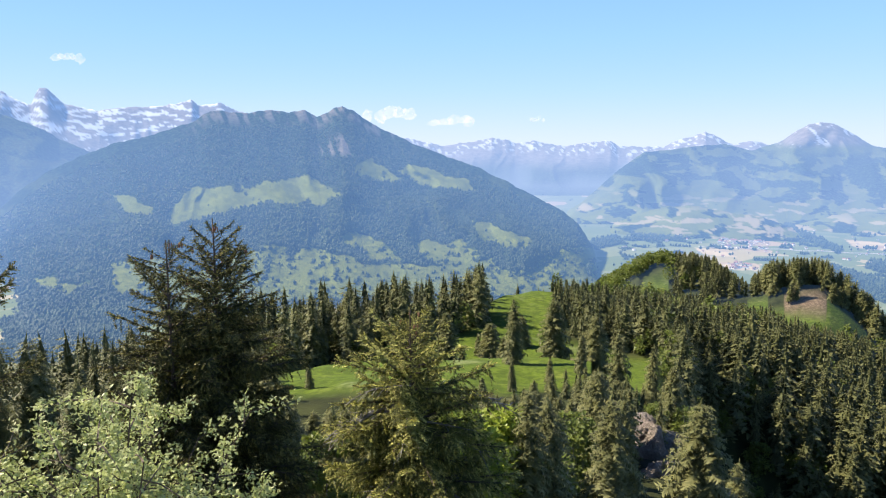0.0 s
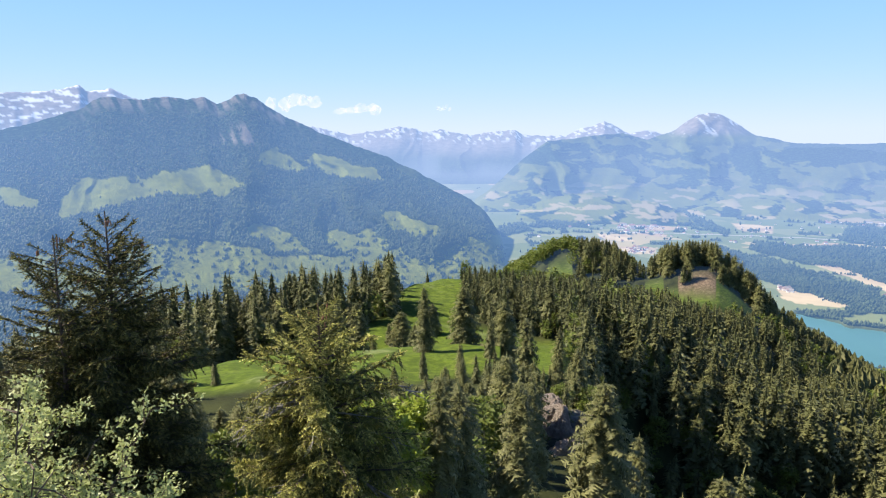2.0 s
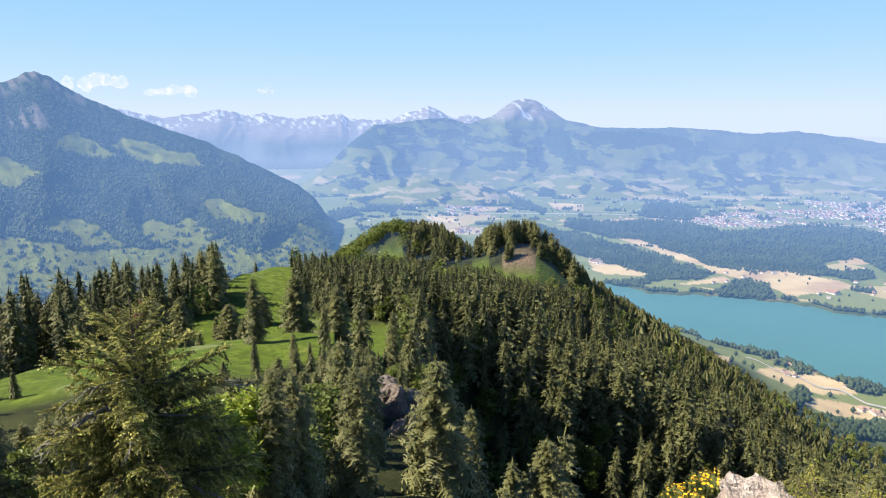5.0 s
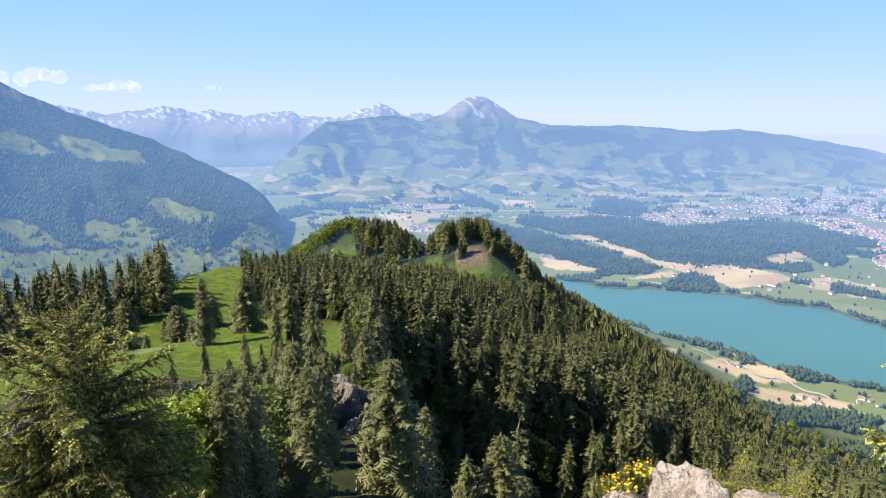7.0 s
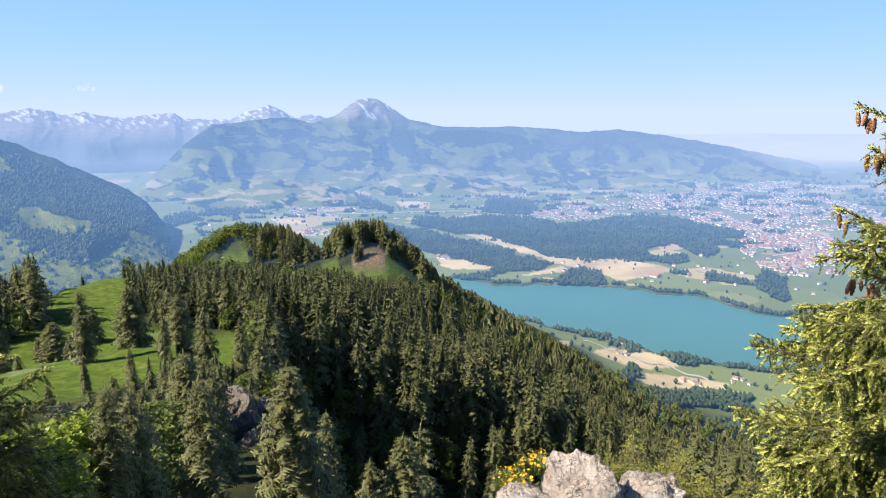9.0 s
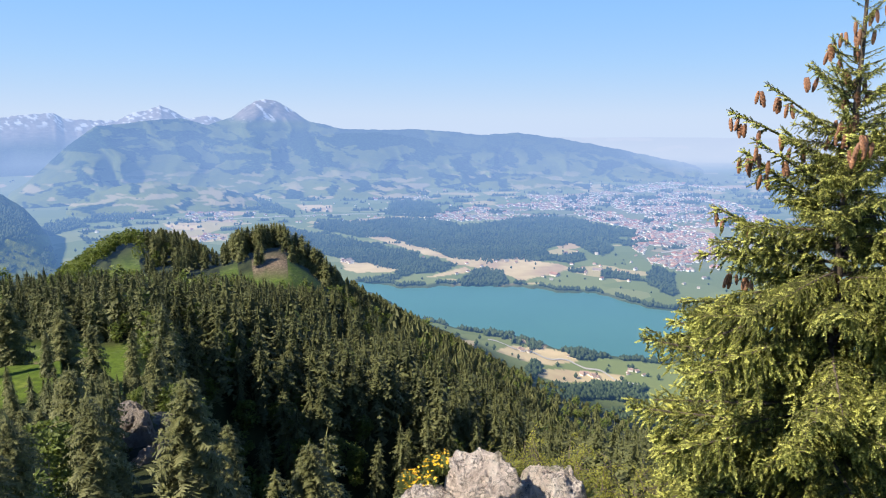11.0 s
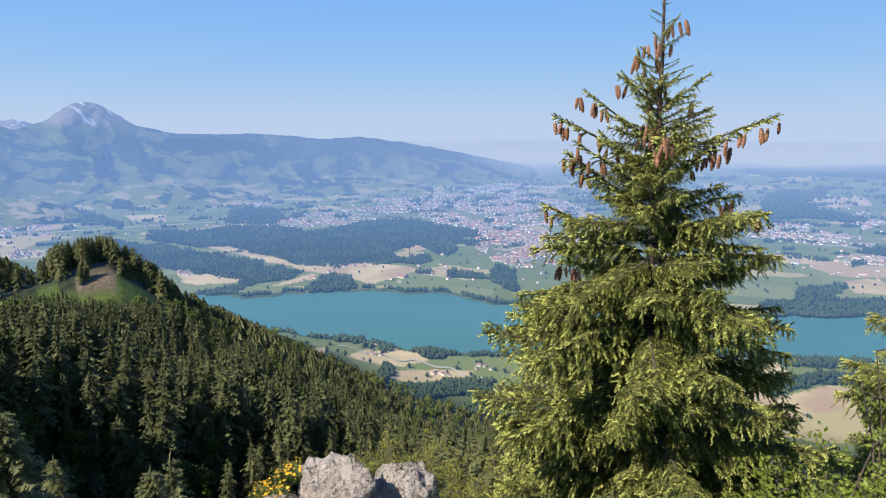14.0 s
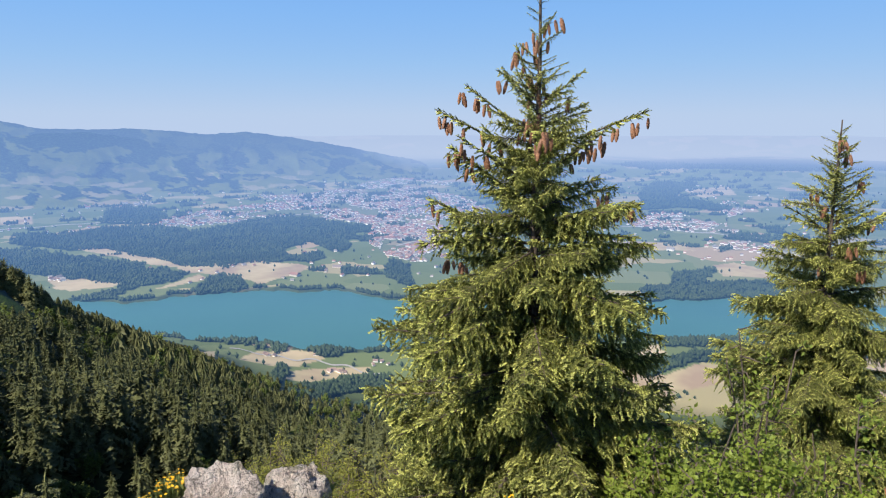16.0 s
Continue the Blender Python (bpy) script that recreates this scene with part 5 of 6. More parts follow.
def town():
    r = np.random.default_rng(31)
    pl, sz = [], []
    for outline, n in TOWN + VILLAGES + HAMLETS:
        box = np.array(outline)
        az, el = r.uniform(box[:, 0].min(), box[:, 0].max(), 6 * n), r.uniform(box[:, 1].min(), box[:, 1].max(), 6 * n)
        x, y = polar(az, LAKE_Z / np.tan(np.radians(el)))
        for _ in range(3):
            # down the line of sight to the land itself
            z = heights(x, y)
            x, y = polar(az, np.minimum(z / np.tan(np.radians(el)), 4700))
        z = heights(x, y)
        dense = fbm(x / 90, y / 90, 73, 3) > 0.36
        ok = np.where((inside(az, el, [outline]) > 0) & dense & (z > LAKE_Z + 0.5) & (wood_mask(x, y, z) < 0.5))[0][:n]
        pl.append(np.stack([x, y, z], -1)[ok])
        sz.append(r.uniform(1.9, 3.7, len(ok)) * np.where(r.random(len(ok)) < 0.06, 2.2, 1.0))
    for a, e, n, half in FARMS:
        # the nearest farms and houses stand each by itself
        for i in range(n):
            x, y = polar(a + half * r.uniform(-1, 1), LAKE_Z / math.tan(radians(e + 0.25 * half * r.uniform(-1, 1))))
            t = tagged(new("house"), "white farmhouse with a red-brown pitched roof by the lake", "house", "houses by the near shore")
            part("wall", WALL_MESH, t)
            part("roof", ROOF_MESH, t)
            t.matrix_basis = pose(float(x), float(y), height(float(x), float(y)), 0, 0, float(r.uniform(0, 180))) @ Matrix.Scale(float(r.uniform(1.5, 2.6)), 4)
    pl, sz = np.concatenate(pl), np.concatenate(sz)
    m = turned(r.uniform(0, 3.14, len(pl)), sz, np.minimum(sz, 4) * r.uniform(0.8, 1.4, len(pl)))
    t = tagged(new("town"), "sprawling small town of pale houses with tiled roofs", "town", kind="stuff")
    wall = part("houses", np_mesh("houses", *strewn(WALL_V, WALL_F, m, pl), WALL), t)
    roof_f = np.array([(0, 1, 5), (0, 5, 4), (2, 3, 4), (2, 4, 5), (1, 2, 5), (3, 0, 4)])
    roof = part("roofs", np_mesh("roofs", *strewn(ROOF_V, roof_f, m, pl), ROOF), t)
    for o in (wall, roof):
        tagged(o, kind="stuff")


town()


def road_material():
    mat, nt, b = nodes_of("pale_road")
    n = noise_at(nt, place_of(nt), 0.3, 4)
    nt.links.new(ramp(nt, n, [(0.3, (0.34, 0.31, 0.27)), (0.7, (0.46, 0.42, 0.36))]), b.inputs["Base Color"])
    b.inputs["Roughness"].default_value = 0.9
    paint_haze(mat, nt, b)
    return mat


ROAD = road_material()


def road(az, el, width):
    """A road laid over the valley floor, through points seen from the summit."""
    a = np.linspace(az[0], az[-1], 160)
    rr = LAKE_Z / np.tan(np.radians(np.interp(a, az, el))) + 6 * np.sin(a * 2.1)
    V = []
    for off in (-width / 2, width / 2):
        x, y = polar(a, rr + off)
        V.append(np.stack([x, y, heights(x, y) + 0.7], -1))
    me = np_mesh("road", np.concatenate(V), grid_faces(2, 160)[:, ::-1], ROAD, flat=False)
    tagged(new("road", me), "pale country road crossing the valley fields", "road", kind="structure")


road([12, 16, 20, 25], [-18.2, -19.0, -19.4, -20.8], 5.0)
road([-14, -4, 4, 12, 20], [-7.4, -7.2, -7.1, -7.5, -7.0], 12.0)
road([26, 34, 44, 58], [-9.8, -8.6, -8.0, -8.6], 11.0)

# ---------------------------------------------------------------- the summit: trees, rocks and bushes close by
def basis(d, up=(0, 0, 1)):
    """Axes with x along d."""
    x = np.asarray(d, float)
    x = x / np.linalg.norm(x)
    y = np.cross(up, x)
    y = y / (np.linalg.norm(y) + 1e-9)
    return np.stack([x, y, np.cross(x, y)], 1)


def shoot_block(seed, needles=13, width=0.125):
    """A shoot of unit length along x, thick with needles."""
    r = np.random.default_rng(seed)
    V, F = [], []
    for k in range(needles):
        t = (k + r.random()) / needles
        a = k * 2.4 + r.uniform(-0.4, 0.4)
        d = np.array([0.62, math.cos(a) * 0.8, math.sin(a) * 0.55 + 0.18])
        d = d / np.linalg.norm(d) * 0.26 * r.uniform(0.8, 1.15) * (1.05 - 0.35 * t)
        w = np.array([0, -math.sin(a), math.cos(a)]) * width
        p = np.array([t, 0, 0])
        n = len(V)
        V += [p - w, p + w, p + d]
        F.append((n, n + 1, n + 2))
    return np.array(V), np.array(F)


SHOOTS = [shoot_block(i) for i in range(3)]
COARSE = [shoot_block(i + 5, 11, 0.10) for i in range(3)]


def tube(points, radii, sides=5):
    """A round limb through points."""
    P = np.asarray(points, float)
    V = []
    for i, p in enumerate(P):
        d = P[min(i + 1, len(P) - 1)] - P[max(i - 1, 0)]
        m = basis(d, (0.02, 0.01, 1) if abs(d[2]) < 0.9 * np.linalg.norm(d) else (1, 0.1, 0))
        for k in range(sides):
            a = 2 * math.pi * k / sides
            V.append(p + radii[i] * (math.cos(a) * m[:, 1] + math.sin(a) * m[:, 2]))
    F = grid_faces(len(P), sides, True)
    return np.array(V), np.concatenate([F[:, [0, 1, 2]], F[:, [0, 2, 3]]])


def branch_arc(t, rise, sag):
    """The middle line of a branch of unit length along x."""
    return np.array([t, 0, rise * t - sag * t * t + 0.45 * sag * t ** 3])


def branch_mesh(seed, length, rise, sag, shoot=0.075, sparse=1.0, hang=0.3, needles=None, shoots=SHOOTS, bushy=0.34):
    """A spruce branch with its twigs and needles, along x; needles first, wood second."""
    r = np.random.default_rng(seed)
    mats, places, fresh, wood = [[], [], []], [[], [], []], [[], [], []], []
    pts = [branch_arc(t, rise, sag) * length for t in np.linspace(0, 1, 8)]
    wood.append(tube(pts, np.linspace(0.016, 0.004, 8) * max(0.7, length), 5))

    def add(p, d, ln, new_growth=0.0):
        k = int(r.integers(0, 3))
        m = basis(d) @ np.diag([ln, shoot * r.uniform(0.85, 1.2), shoot * 0.9])
        mats[k].append(m)
        places[k].append(p)
        fresh[k].append(new_growth)

    n = int(length / shoot * 1.5)
    for i in range(n):
        t = 0.10 + 0.9 * i / n
        p, q = branch_arc(t, rise, sag) * length, branch_arc(t + 0.02, rise, sag) * length
        d = (q - p) / np.linalg.norm(q - p)
        if t > 0.22:
            add(p, d + r.normal(0, 0.15, 3), shoot, 0.35 * t)
            add(p, d + np.array([0, r.uniform(-0.8, 0.8), 0.7 * r.random()]), shoot * 0.8, r.random() ** 2 * t)
        if r.random() > sparse:
            continue
        for side in (-1, 1):
            reach = length * bushy * math.sin(math.pi * min(1, 0.2 + 0.78 * t)) ** 0.7 * r.uniform(0.3, 1.2) + 0.04
            steps = max(1, int(reach / (shoot * 0.8)))
            w = np.array([r.uniform(0.35, 1.1), side * r.uniform(0.5, 1.0), d[2] * 0.5 + r.uniform(-0.45, 0.35)])
            w = w / np.linalg.norm(w)
            c = p.copy()
            line = [c.copy()]
            for s in range(steps):
                add(c, w, shoot, 1.0 if s >= steps - 1 else 0.12 * r.random())
                for other in (-1, 1):
                    if r.random() < 0.62:
                        f = w * 0.8 + np.array([0.3, other * 0.75, 0]) + r.normal(0, 0.3, 3) + np.array([0, 0, -hang * 0.9 * r.random()])
                        add(c, f, shoot * r.uniform(0.65, 1.1), r.random() ** 5)
                if r.random() < hang:
                    e = np.array([0.3, side * 0.2, -1.0]) + r.normal(0, 0.25, 3)
                    add(c, e, shoot * 1.1, 0.2 * r.random())
                    add(c + e / np.linalg.norm(e) * shoot * 0.9, e + r.normal(0, 0.3, 3), shoot, 0.7 * r.random())
                c = c + w * shoot * 0.8
                w = w + r.normal(0, 0.12, 3) + np.array([0.04, 0, -hang * 0.4])
                w = w / np.linalg.norm(w)
                line.append(c.copy())
            if steps > 1:
                wood.append(tube(line, np.linspace(0.003, 0.0012, len(line)), 3))
    blocks = [strewn(*shoots[k], np.array(mats[k]), np.array(places[k])) for k in range(3) if mats[k]]
    nv, nf = join(blocks)
    wv, wf = join(wood)
    V, F = join([(nv, nf), (wv, wf)])
    tip = np.concatenate([np.repeat(fresh[k], len(shoots[k][0])) for k in range(3) if mats[k]] + [np.zeros(len(wv))])
    return np_mesh("branch", V, F, [needles or NEEDLE_NEAR, BARK], np.r_[np.zeros(len(nf)), np.ones(len(wf))], tip=tip)


# kinds of branches: (length it was grown at, rise, sag)
UPPER = [(0.75, 0.50, -0.12), (0.9, 0.30, -0.25), (0.8, 0.70, 0.05), (0.95, 0.15, -0.35)]
MIDDLE = [(1.0, 0.35, 0.25), (1.1, 0.15, 0.10), (1.0, 0.45, 0.40)]
LOWER = [(1.35, 0.22, 0.36), (1.4, 0.08, 0.20), (1.3, 0.35, 0.50), (1.45, 0.02, 0.12)]
GROWN, AGED = {}, {}
for kind, table, sparse, hang, bushy in (("upper", UPPER, 0.85, 0.12, 0.17), ("middle", MIDDLE, 0.9, 0.45, 0.25), ("lower", LOWER, 1.0, 0.6, 0.28)):
    GROWN[kind] = [(branch_mesh(300 + 10 * i + len(kind), *spec, sparse=sparse, hang=hang, bushy=bushy), *spec) for i, spec in enumerate(table)]
    # older trees, seen from further off: larger shoots stand for whole twigs
    sparse, bushy = max(sparse, 0.9), max(bushy, 0.24)
    AGED[kind] = [(branch_mesh(350 + 10 * i + len(kind), *spec, shoot=0.12, sparse=sparse, hang=hang, bushy=bushy, needles=NEEDLE_OLD, shoots=COARSE), *spec) for i, spec in enumerate(table[:3])]


# old needles again, darkened so that backlit shade is painted into their colour
NEEDLE_SHADED = leafy("shaded_spruce_needles", (0.014, 0.018, 0.007), (0.055, 0.058, 0.016), (0.28, 0.25, 0.07), grain=1.2, glow_through=0.12, mottle=0.12)
SHADED = {}
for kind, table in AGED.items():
    SHADED[kind] = []
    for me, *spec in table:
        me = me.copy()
        me.materials[0] = NEEDLE_SHADED
        SHADED[kind].append((me, *spec))


def cone_block():
    """A hanging spruce cone of unit length, with rows of scales."""
    n, m = 9, 9
    V = []
    for i in range(m):
        t = i / (m - 1)
        rad = 0.14 * math.sin(math.pi * (0.10 + 0.84 * t)) ** 0.55
        for k in range(n):
            a = 2 * math.pi * (k + 0.5 * (i % 2)) / n
            q = rad * (1.14 if (k + i) % 2 else 0.86)
            V.append((q * math.cos(a), q * math.sin(a), -t))
    return np.array(V), grid_faces(m, n, True)


def cone_material():
    mat, nt, b = nodes_of("spruce_cone")
    info = nt.nodes.new("ShaderNodeObjectInfo")
    n = noise_at(nt, place_of(nt), 90.0, 3)
    c = ramp(nt, n, [(0.35, (0.17, 0.075, 0.035)), (0.65, (0.42, 0.20, 0.10))])
    c = mixc(nt, calc(nt, "MULTIPLY", info.outputs["Random"], 0.5), c, (0.13, 0.06, 0.035))
    nt.links.new(c, b.inputs["Base Color"])
    b.inputs["Roughness"].default_value = 0.6
    bumped(nt, b, n, 0.6, 0.004)
    return mat


CONE = np_mesh("cone", *cone_block(), cone_material())


def near_spruce(x, y, top, base, profile, seed, label, per=6.0, cones=0, cone_zone=(0.0, 1.3), cone_len=0.13, scale=1.0, gaps=0.0, lean=(0, 0), stretch=1.0, grown=None, limbs=()):
    """A spruce seen close: trunk, every branch and every cone. profile: half widths at depths below the top."""
    r = np.random.default_rng(seed)
    grown = grown or GROWN
    t = tagged(new("spruce_tree"), label, "tree", "spruces by the summit")
    t.matrix_basis = pose(x, y, base)
    H = top - base
    at = lambda z: np.array([lean[0] * (z / H) ** 2, lean[1] * (z / H) ** 2, z])
    zs = np.linspace(0, H, 14)
    part("trunk", np_mesh("trunk", *tube([at(z) + np.array([0.01 * math.sin(z * 3), 0, 0]) for z in zs], 0.008 * scale + 0.0105 * (H - zs), 8), BARK, flat=False), t)
    depth, tips = 0.10 * scale, []
    k = 0
    while depth < min(H - 0.3, profile[0][-1]):
        half = np.interp(depth, *profile)
        n = per * (0.42 + 0.63 * min(1, depth / (1.5 * scale)))
        kind = "upper" if depth < (1.2 if limbs else 1.4) * scale else "middle" if depth < 2.1 * scale else "lower"
        a = k * 2.39996 + r.uniform(-0.8, 0.8)
        k += 1
        depth += 0.30 * scale / n * r.uniform(0.7, 1.3)
        if r.random() < gaps:
            continue
        me, ln, rise, sag = grown[kind][int(r.integers(0, len(grown[kind])))]
        long = r.uniform(0.3, 0.65) if k % 3 == 0 else r.uniform(0.6, 1.1)
        if limbs and depth < 1.75:
            long *= 0.72
        s = half * long / ln
        roll, dip = r.uniform(-1, 1) * (38 if scale < 1.3 else 13), r.uniform(-15, 15)
        m = Matrix.Translation(at(H - depth)) @ pose(0, 0, 0, 0, 0, math.degrees(a)) @ pose(0, 0, 0, roll, dip, 0) @ Matrix.Diagonal((s, s * stretch, s, 1))
        limb = part("branch", me, t, m=m)
        for _ in range(3 if s * ln > 0.72 * half else 0):
            tt = r.uniform(0.6, 0.98)
            tips.append((depth, m @ Vector(branch_arc(tt, rise, sag) * ln + np.array([0, r.uniform(-0.07, 0.07), 0])), limb))
    made = 0
    r.shuffle(tips)
    # the long single limbs of the open top: turn, reach, depth of the tip and of the root below the top
    for turn, reach, tip, root in limbs:
        me, ln, rise, sag = grown["upper" if root < 1.7 else "middle"][int(r.integers(0, 3))]
        s = math.hypot(reach, root - tip) / ln
        dip = math.degrees(math.atan(rise - 0.55 * sag) - math.atan((root - tip) / reach))
        m = Matrix.Translation(at(H - root)) @ pose(0, 0, 0, 0, 0, turn) @ pose(0, 0, 0, r.uniform(-15, 15), dip, 0) @ Matrix.Scale(s, 4)
        limb = part("branch", me, t, m=m)
        if root < 2.3:
            for tt in (0.97, 0.86, 0.74):
                tips.insert(0, (1.0, m @ Vector(branch_arc(tt, rise, sag) * ln), limb))
    for q in range(cones // 8):
        a, dz = r.uniform(0, 6.28), r.uniform(0.35, 1.5) * scale
        tips.insert(0, (dz + 0.1, Vector(at(H - dz)) + Vector((math.cos(a), math.sin(a), 0)) * r.uniform(0.05, 0.12) * scale, None))
    for depth, p, limb in tips:
        if made >= cones:
            break
        if cone_zone[0] <= depth <= cone_zone[1] or r.random() < 0.05:
            for q in range(int(r.integers(1, 4))):
                c = part("cone", CONE, limb or t, "hanging russet cone")
                s = cone_len * r.uniform(0.75, 1.1)
                c.matrix_basis = (limb.matrix_basis.inverted() if limb else Matrix()) @ Matrix.Translation(p + Vector((r.uniform(-0.05, 0.05), r.uniform(-0.05, 0.05), -0.045))) @ pose(0, 0, 0, r.uniform(-14, 14), r.uniform(-14, 14), r.uniform(0, 360)) @ Matrix.Diagonal((s * 1.05, s * 1.05, s, 1))
                made += 1
    return t


# the cone-hung spruce beside the rocks
near_spruce(3.46, 4.31, 1.12, height(3.46, 4.31) - 0.2, ([0, 0.3, 0.6, 0.85, 1.3, 1.55, 1.8, 2.1, 2.45, 3.2, 4.5, 6.0], [0.06, 0.18, 0.3, 0.5, 0.68, 0.72, 0.78, 0.88, 1.15, 1.27, 1.32, 1.3]), 401,
            "bright green spruce hung with russet cones on the summit", per=27, gaps=0.06, cones=150, cone_zone=(0.3, 1.9), cone_len=0.11,
            limbs=[(141, 0.47, 0.87, 1.23), (135, 0.69, 1.05, 1.39), (150, 0.68, 1.27, 1.79), (146, 0.83, 1.69, 2.14), (130, 0.16, 0.53, 0.94), (-39, 0.11, 0.27, 0.44), (-46, 0.69, 1.05, 1.34), (-30, 0.61, 1.59, 1.79),
                   (-50, 0.75, 1.69, 1.94), (-39, 0.81, 2.09, 2.39), (-34, 0.96, 2.44, 2.59), (141, 1.13, 2.64, 2.79), (110, 0.52, 1.14, 1.49), (-80, 0.52, 1.19, 1.54), (150, 0.7, 2.14, 2.29), (60, 0.5, 1.1, 1.4), (-120, 0.5, 1.15, 1.5), (178, 0.55, 1.25, 1.6), (-5, 0.5, 1.2, 1.55)])
near_spruce(8.15, 4.66, 0.08, height(8.15, 4.66) - 0.3, ([0, 0.4, 1.0, 2.0, 3.0, 4.5, 7.0], [0.10, 0.36, 0.52, 0.9, 1.2, 1.5, 1.6]), 402,
            "slender green spruce with russet cones behind the bush", per=24, cones=40, cone_zone=(0.1, 2.4), cone_len=0.15)


def leaf_block():
    """A pointed leaf of unit length, folded along its middle."""
    V = np.array([(0, 0, 0), (0.45, 0.31, 0.06), (1, 0, -0.06), (0.45, -0.31, 0.06), (0.5, 0, -0.02)])
    F = np.array([(0, 4, 1), (1, 4, 2), (2, 4, 3), (3, 4, 0)])
    return V, F


LEAF_V, LEAF_F = leaf_block()


def bush(x, y, z, h, half, leaf, n_stems, n_leaves, material, seed, label, name="bush", bark=BARK):
    """A shrub: forking stems, and leaves in tufts along its twigs."""
    r = np.random.default_rng(seed)
    t = tagged(new(name), label, "bush")
    t.matrix_basis = pose(x, y, z)
    wood, tufts = [], []
    for s in range(n_stems):
        a = 2 * math.pi * (s + r.random()) / n_stems
        reach = half * r.uniform(0.35, 1.0)
        end = np.array([math.cos(a) * reach, math.sin(a) * reach, h * r.uniform(0.6, 1.0) * (1.05 - 0.35 * (reach / half) ** 2)])
        pts = [end * np.array([u ** 1.3, u ** 1.3, u]) + r.normal(0, 0.015 * h, 3) * (u > 0) for u in np.linspace(0, 1, 6)]
        wood.append(tube(pts, np.linspace(0.012, 0.003, 6) * (h ** 0.5), 5))
        for k in range(14):
            u = r.uniform(0.3, 1.0) if k else 0.999
            i = min(4, int(u * 5))
            p = pts[i] + (pts[i + 1] - pts[i]) * (u * 5 - i)
            d = r.normal(0, 1, 3)
            d[2] = abs(d[2]) * 0.7
            d = d / np.linalg.norm(d) * half * r.uniform(0.14, 0.42)
            tw = [p + d * v + np.array([0, 0, -0.06 * h * v * v * r.random()]) for v in np.linspace(0, 1, 4)]
            wood.append(tube(tw, np.linspace(0.006, 0.0018, 4) * (h ** 0.5), 3))
            tufts += [(tw[0] + (tw[-1] - tw[0]) * v, d) for v in r.uniform(0.15, 1.1, 6)]
    wv, wf = join(wood)
    tagged(part("stem_tangle", np_mesh("stem_tangle", wv, wf, bark), t), kind="stuff")
    idx = r.integers(0, len(tufts), n_leaves)
    P = np.array([tufts[i][0] for i in idx]) + r.normal(0, leaf * 0.85, (n_leaves, 3))
    m = np.zeros((n_leaves, 3, 3))
    for j in range(n_leaves):
        d = np.array(tufts[idx[j]][1]) * 2 / half + r.normal(0, 0.8, 3) + np.array([0, 0, 0.15])
        m[j] = basis(d, (r.normal(0, 0.5), r.normal(0, 0.5), 1)) * leaf * r.uniform(0.6, 1.25)
    tagged(part("leaves", np_mesh("leaves", *strewn(LEAF_V, LEAF_F, m, P), material), t), kind="stuff")
    return t


def at_polar(az, r, el):
    x, y = polar(az, r)
    return float(x), float(y), float(r * math.tan(radians(el)))


# whitebeam below the summit
x, y, z = at_polar(-62.5, 8.0, -17)
bush(x, y, -5.7, 3.45, 1.75, 0.055, 24, 28000, LEAF_PALE, 501, "pale silvery-green whitebeam bush in full leaf")
# green bushes beside the second spruce
for a, d, el, h, hf, n, sd in [(53.0, 4.7, -21.5, 1.7, 0.62, 8000, 511), (59.5, 4.5, -22.0, 1.7, 0.7, 9500, 512), (66, 4.9, -19.5, 1.9, 0.7, 6000, 514), (56.5, 6.0, -15.5, 2.2, 0.55, 3200, 513), (49.0, 4.6, -25.5, 1.4, 0.45, 4500, 515)]:
    x, y, z = at_polar(a, d, el)
    bush(x, y, z - h, h, hf, 0.042, 13, n, LEAF_BUSH, sd, "leafy green bush with grey stems on the slope")
# low scrub behind the rocks
for a, d, el, h, hf, n, sd in [(19, 7.4, -25.2, 1.0, 0.8, 6000, 521), (23.5, 7.0, -26.0, 1.1, 0.9, 6000, 522), (15.5, 8.0, -25.6, 0.9, 0.7, 4500, 523), (27.5, 6.6, -27, 1.2, 0.8, 5500, 524), (20, 5.6, -29, 0.8, 0.7, 4000, 525)]:
    x, y, z = at_polar(a, d, el)
    bush(x, y, z - h, h, hf, 0.028, 12, n, LEAF_SCRUB, sd, "low yellow-green juniper scrub behind the rocks")

# spruces a little below the summit
lx, ly = (float(q) for q in polar(-53.8, 16.0))
near_spruce(lx, ly, -1.43, min(height(lx, ly) - 0.3, -9.5), ([0, 0.6, 1.5, 2.9, 5.1, 9], [0.2, 0.66, 1.1, 1.7, 2.2, 2.35]), 403, "windswept spruce with needles coloured shade-dark and a thin ragged top", per=20, cones=14, cone_zone=(0.0, 2.0), cone_len=0.125, scale=1.47, gaps=0.06, grown=SHADED)
lx, ly = (float(q) for q in polar(-57.3, 15.4))
near_spruce(lx, ly, -1.80, min(height(lx, ly) - 0.3, -9.5), ([0, 0.6, 1.5, 2.9, 5.1, 9], [0.2, 0.72, 1.1, 1.5, 1.85, 1.9]), 404, "spruce with shade-dark needle colour, drooping branches and a sparse top", per=16, cones=14, cone_zone=(0.0, 1.2), cone_len=0.125, scale=1.47, gaps=0.12, grown=SHADED)
yellow = near_spruce(*polar(-38.1, 19.0), -4.35, -14.5, ([0, 0.5, 1.5, 3.0, 5.0, 9], [0.18, 0.6, 1.7, 2.5, 3.0, 3.2]), 405, "yellow-green spruce with a bare knobbly top shoot", per=18, cones=16, cone_zone=(0.0, 0.7), cone_len=0.13, scale=1.6, gaps=0.12, grown=AGED)


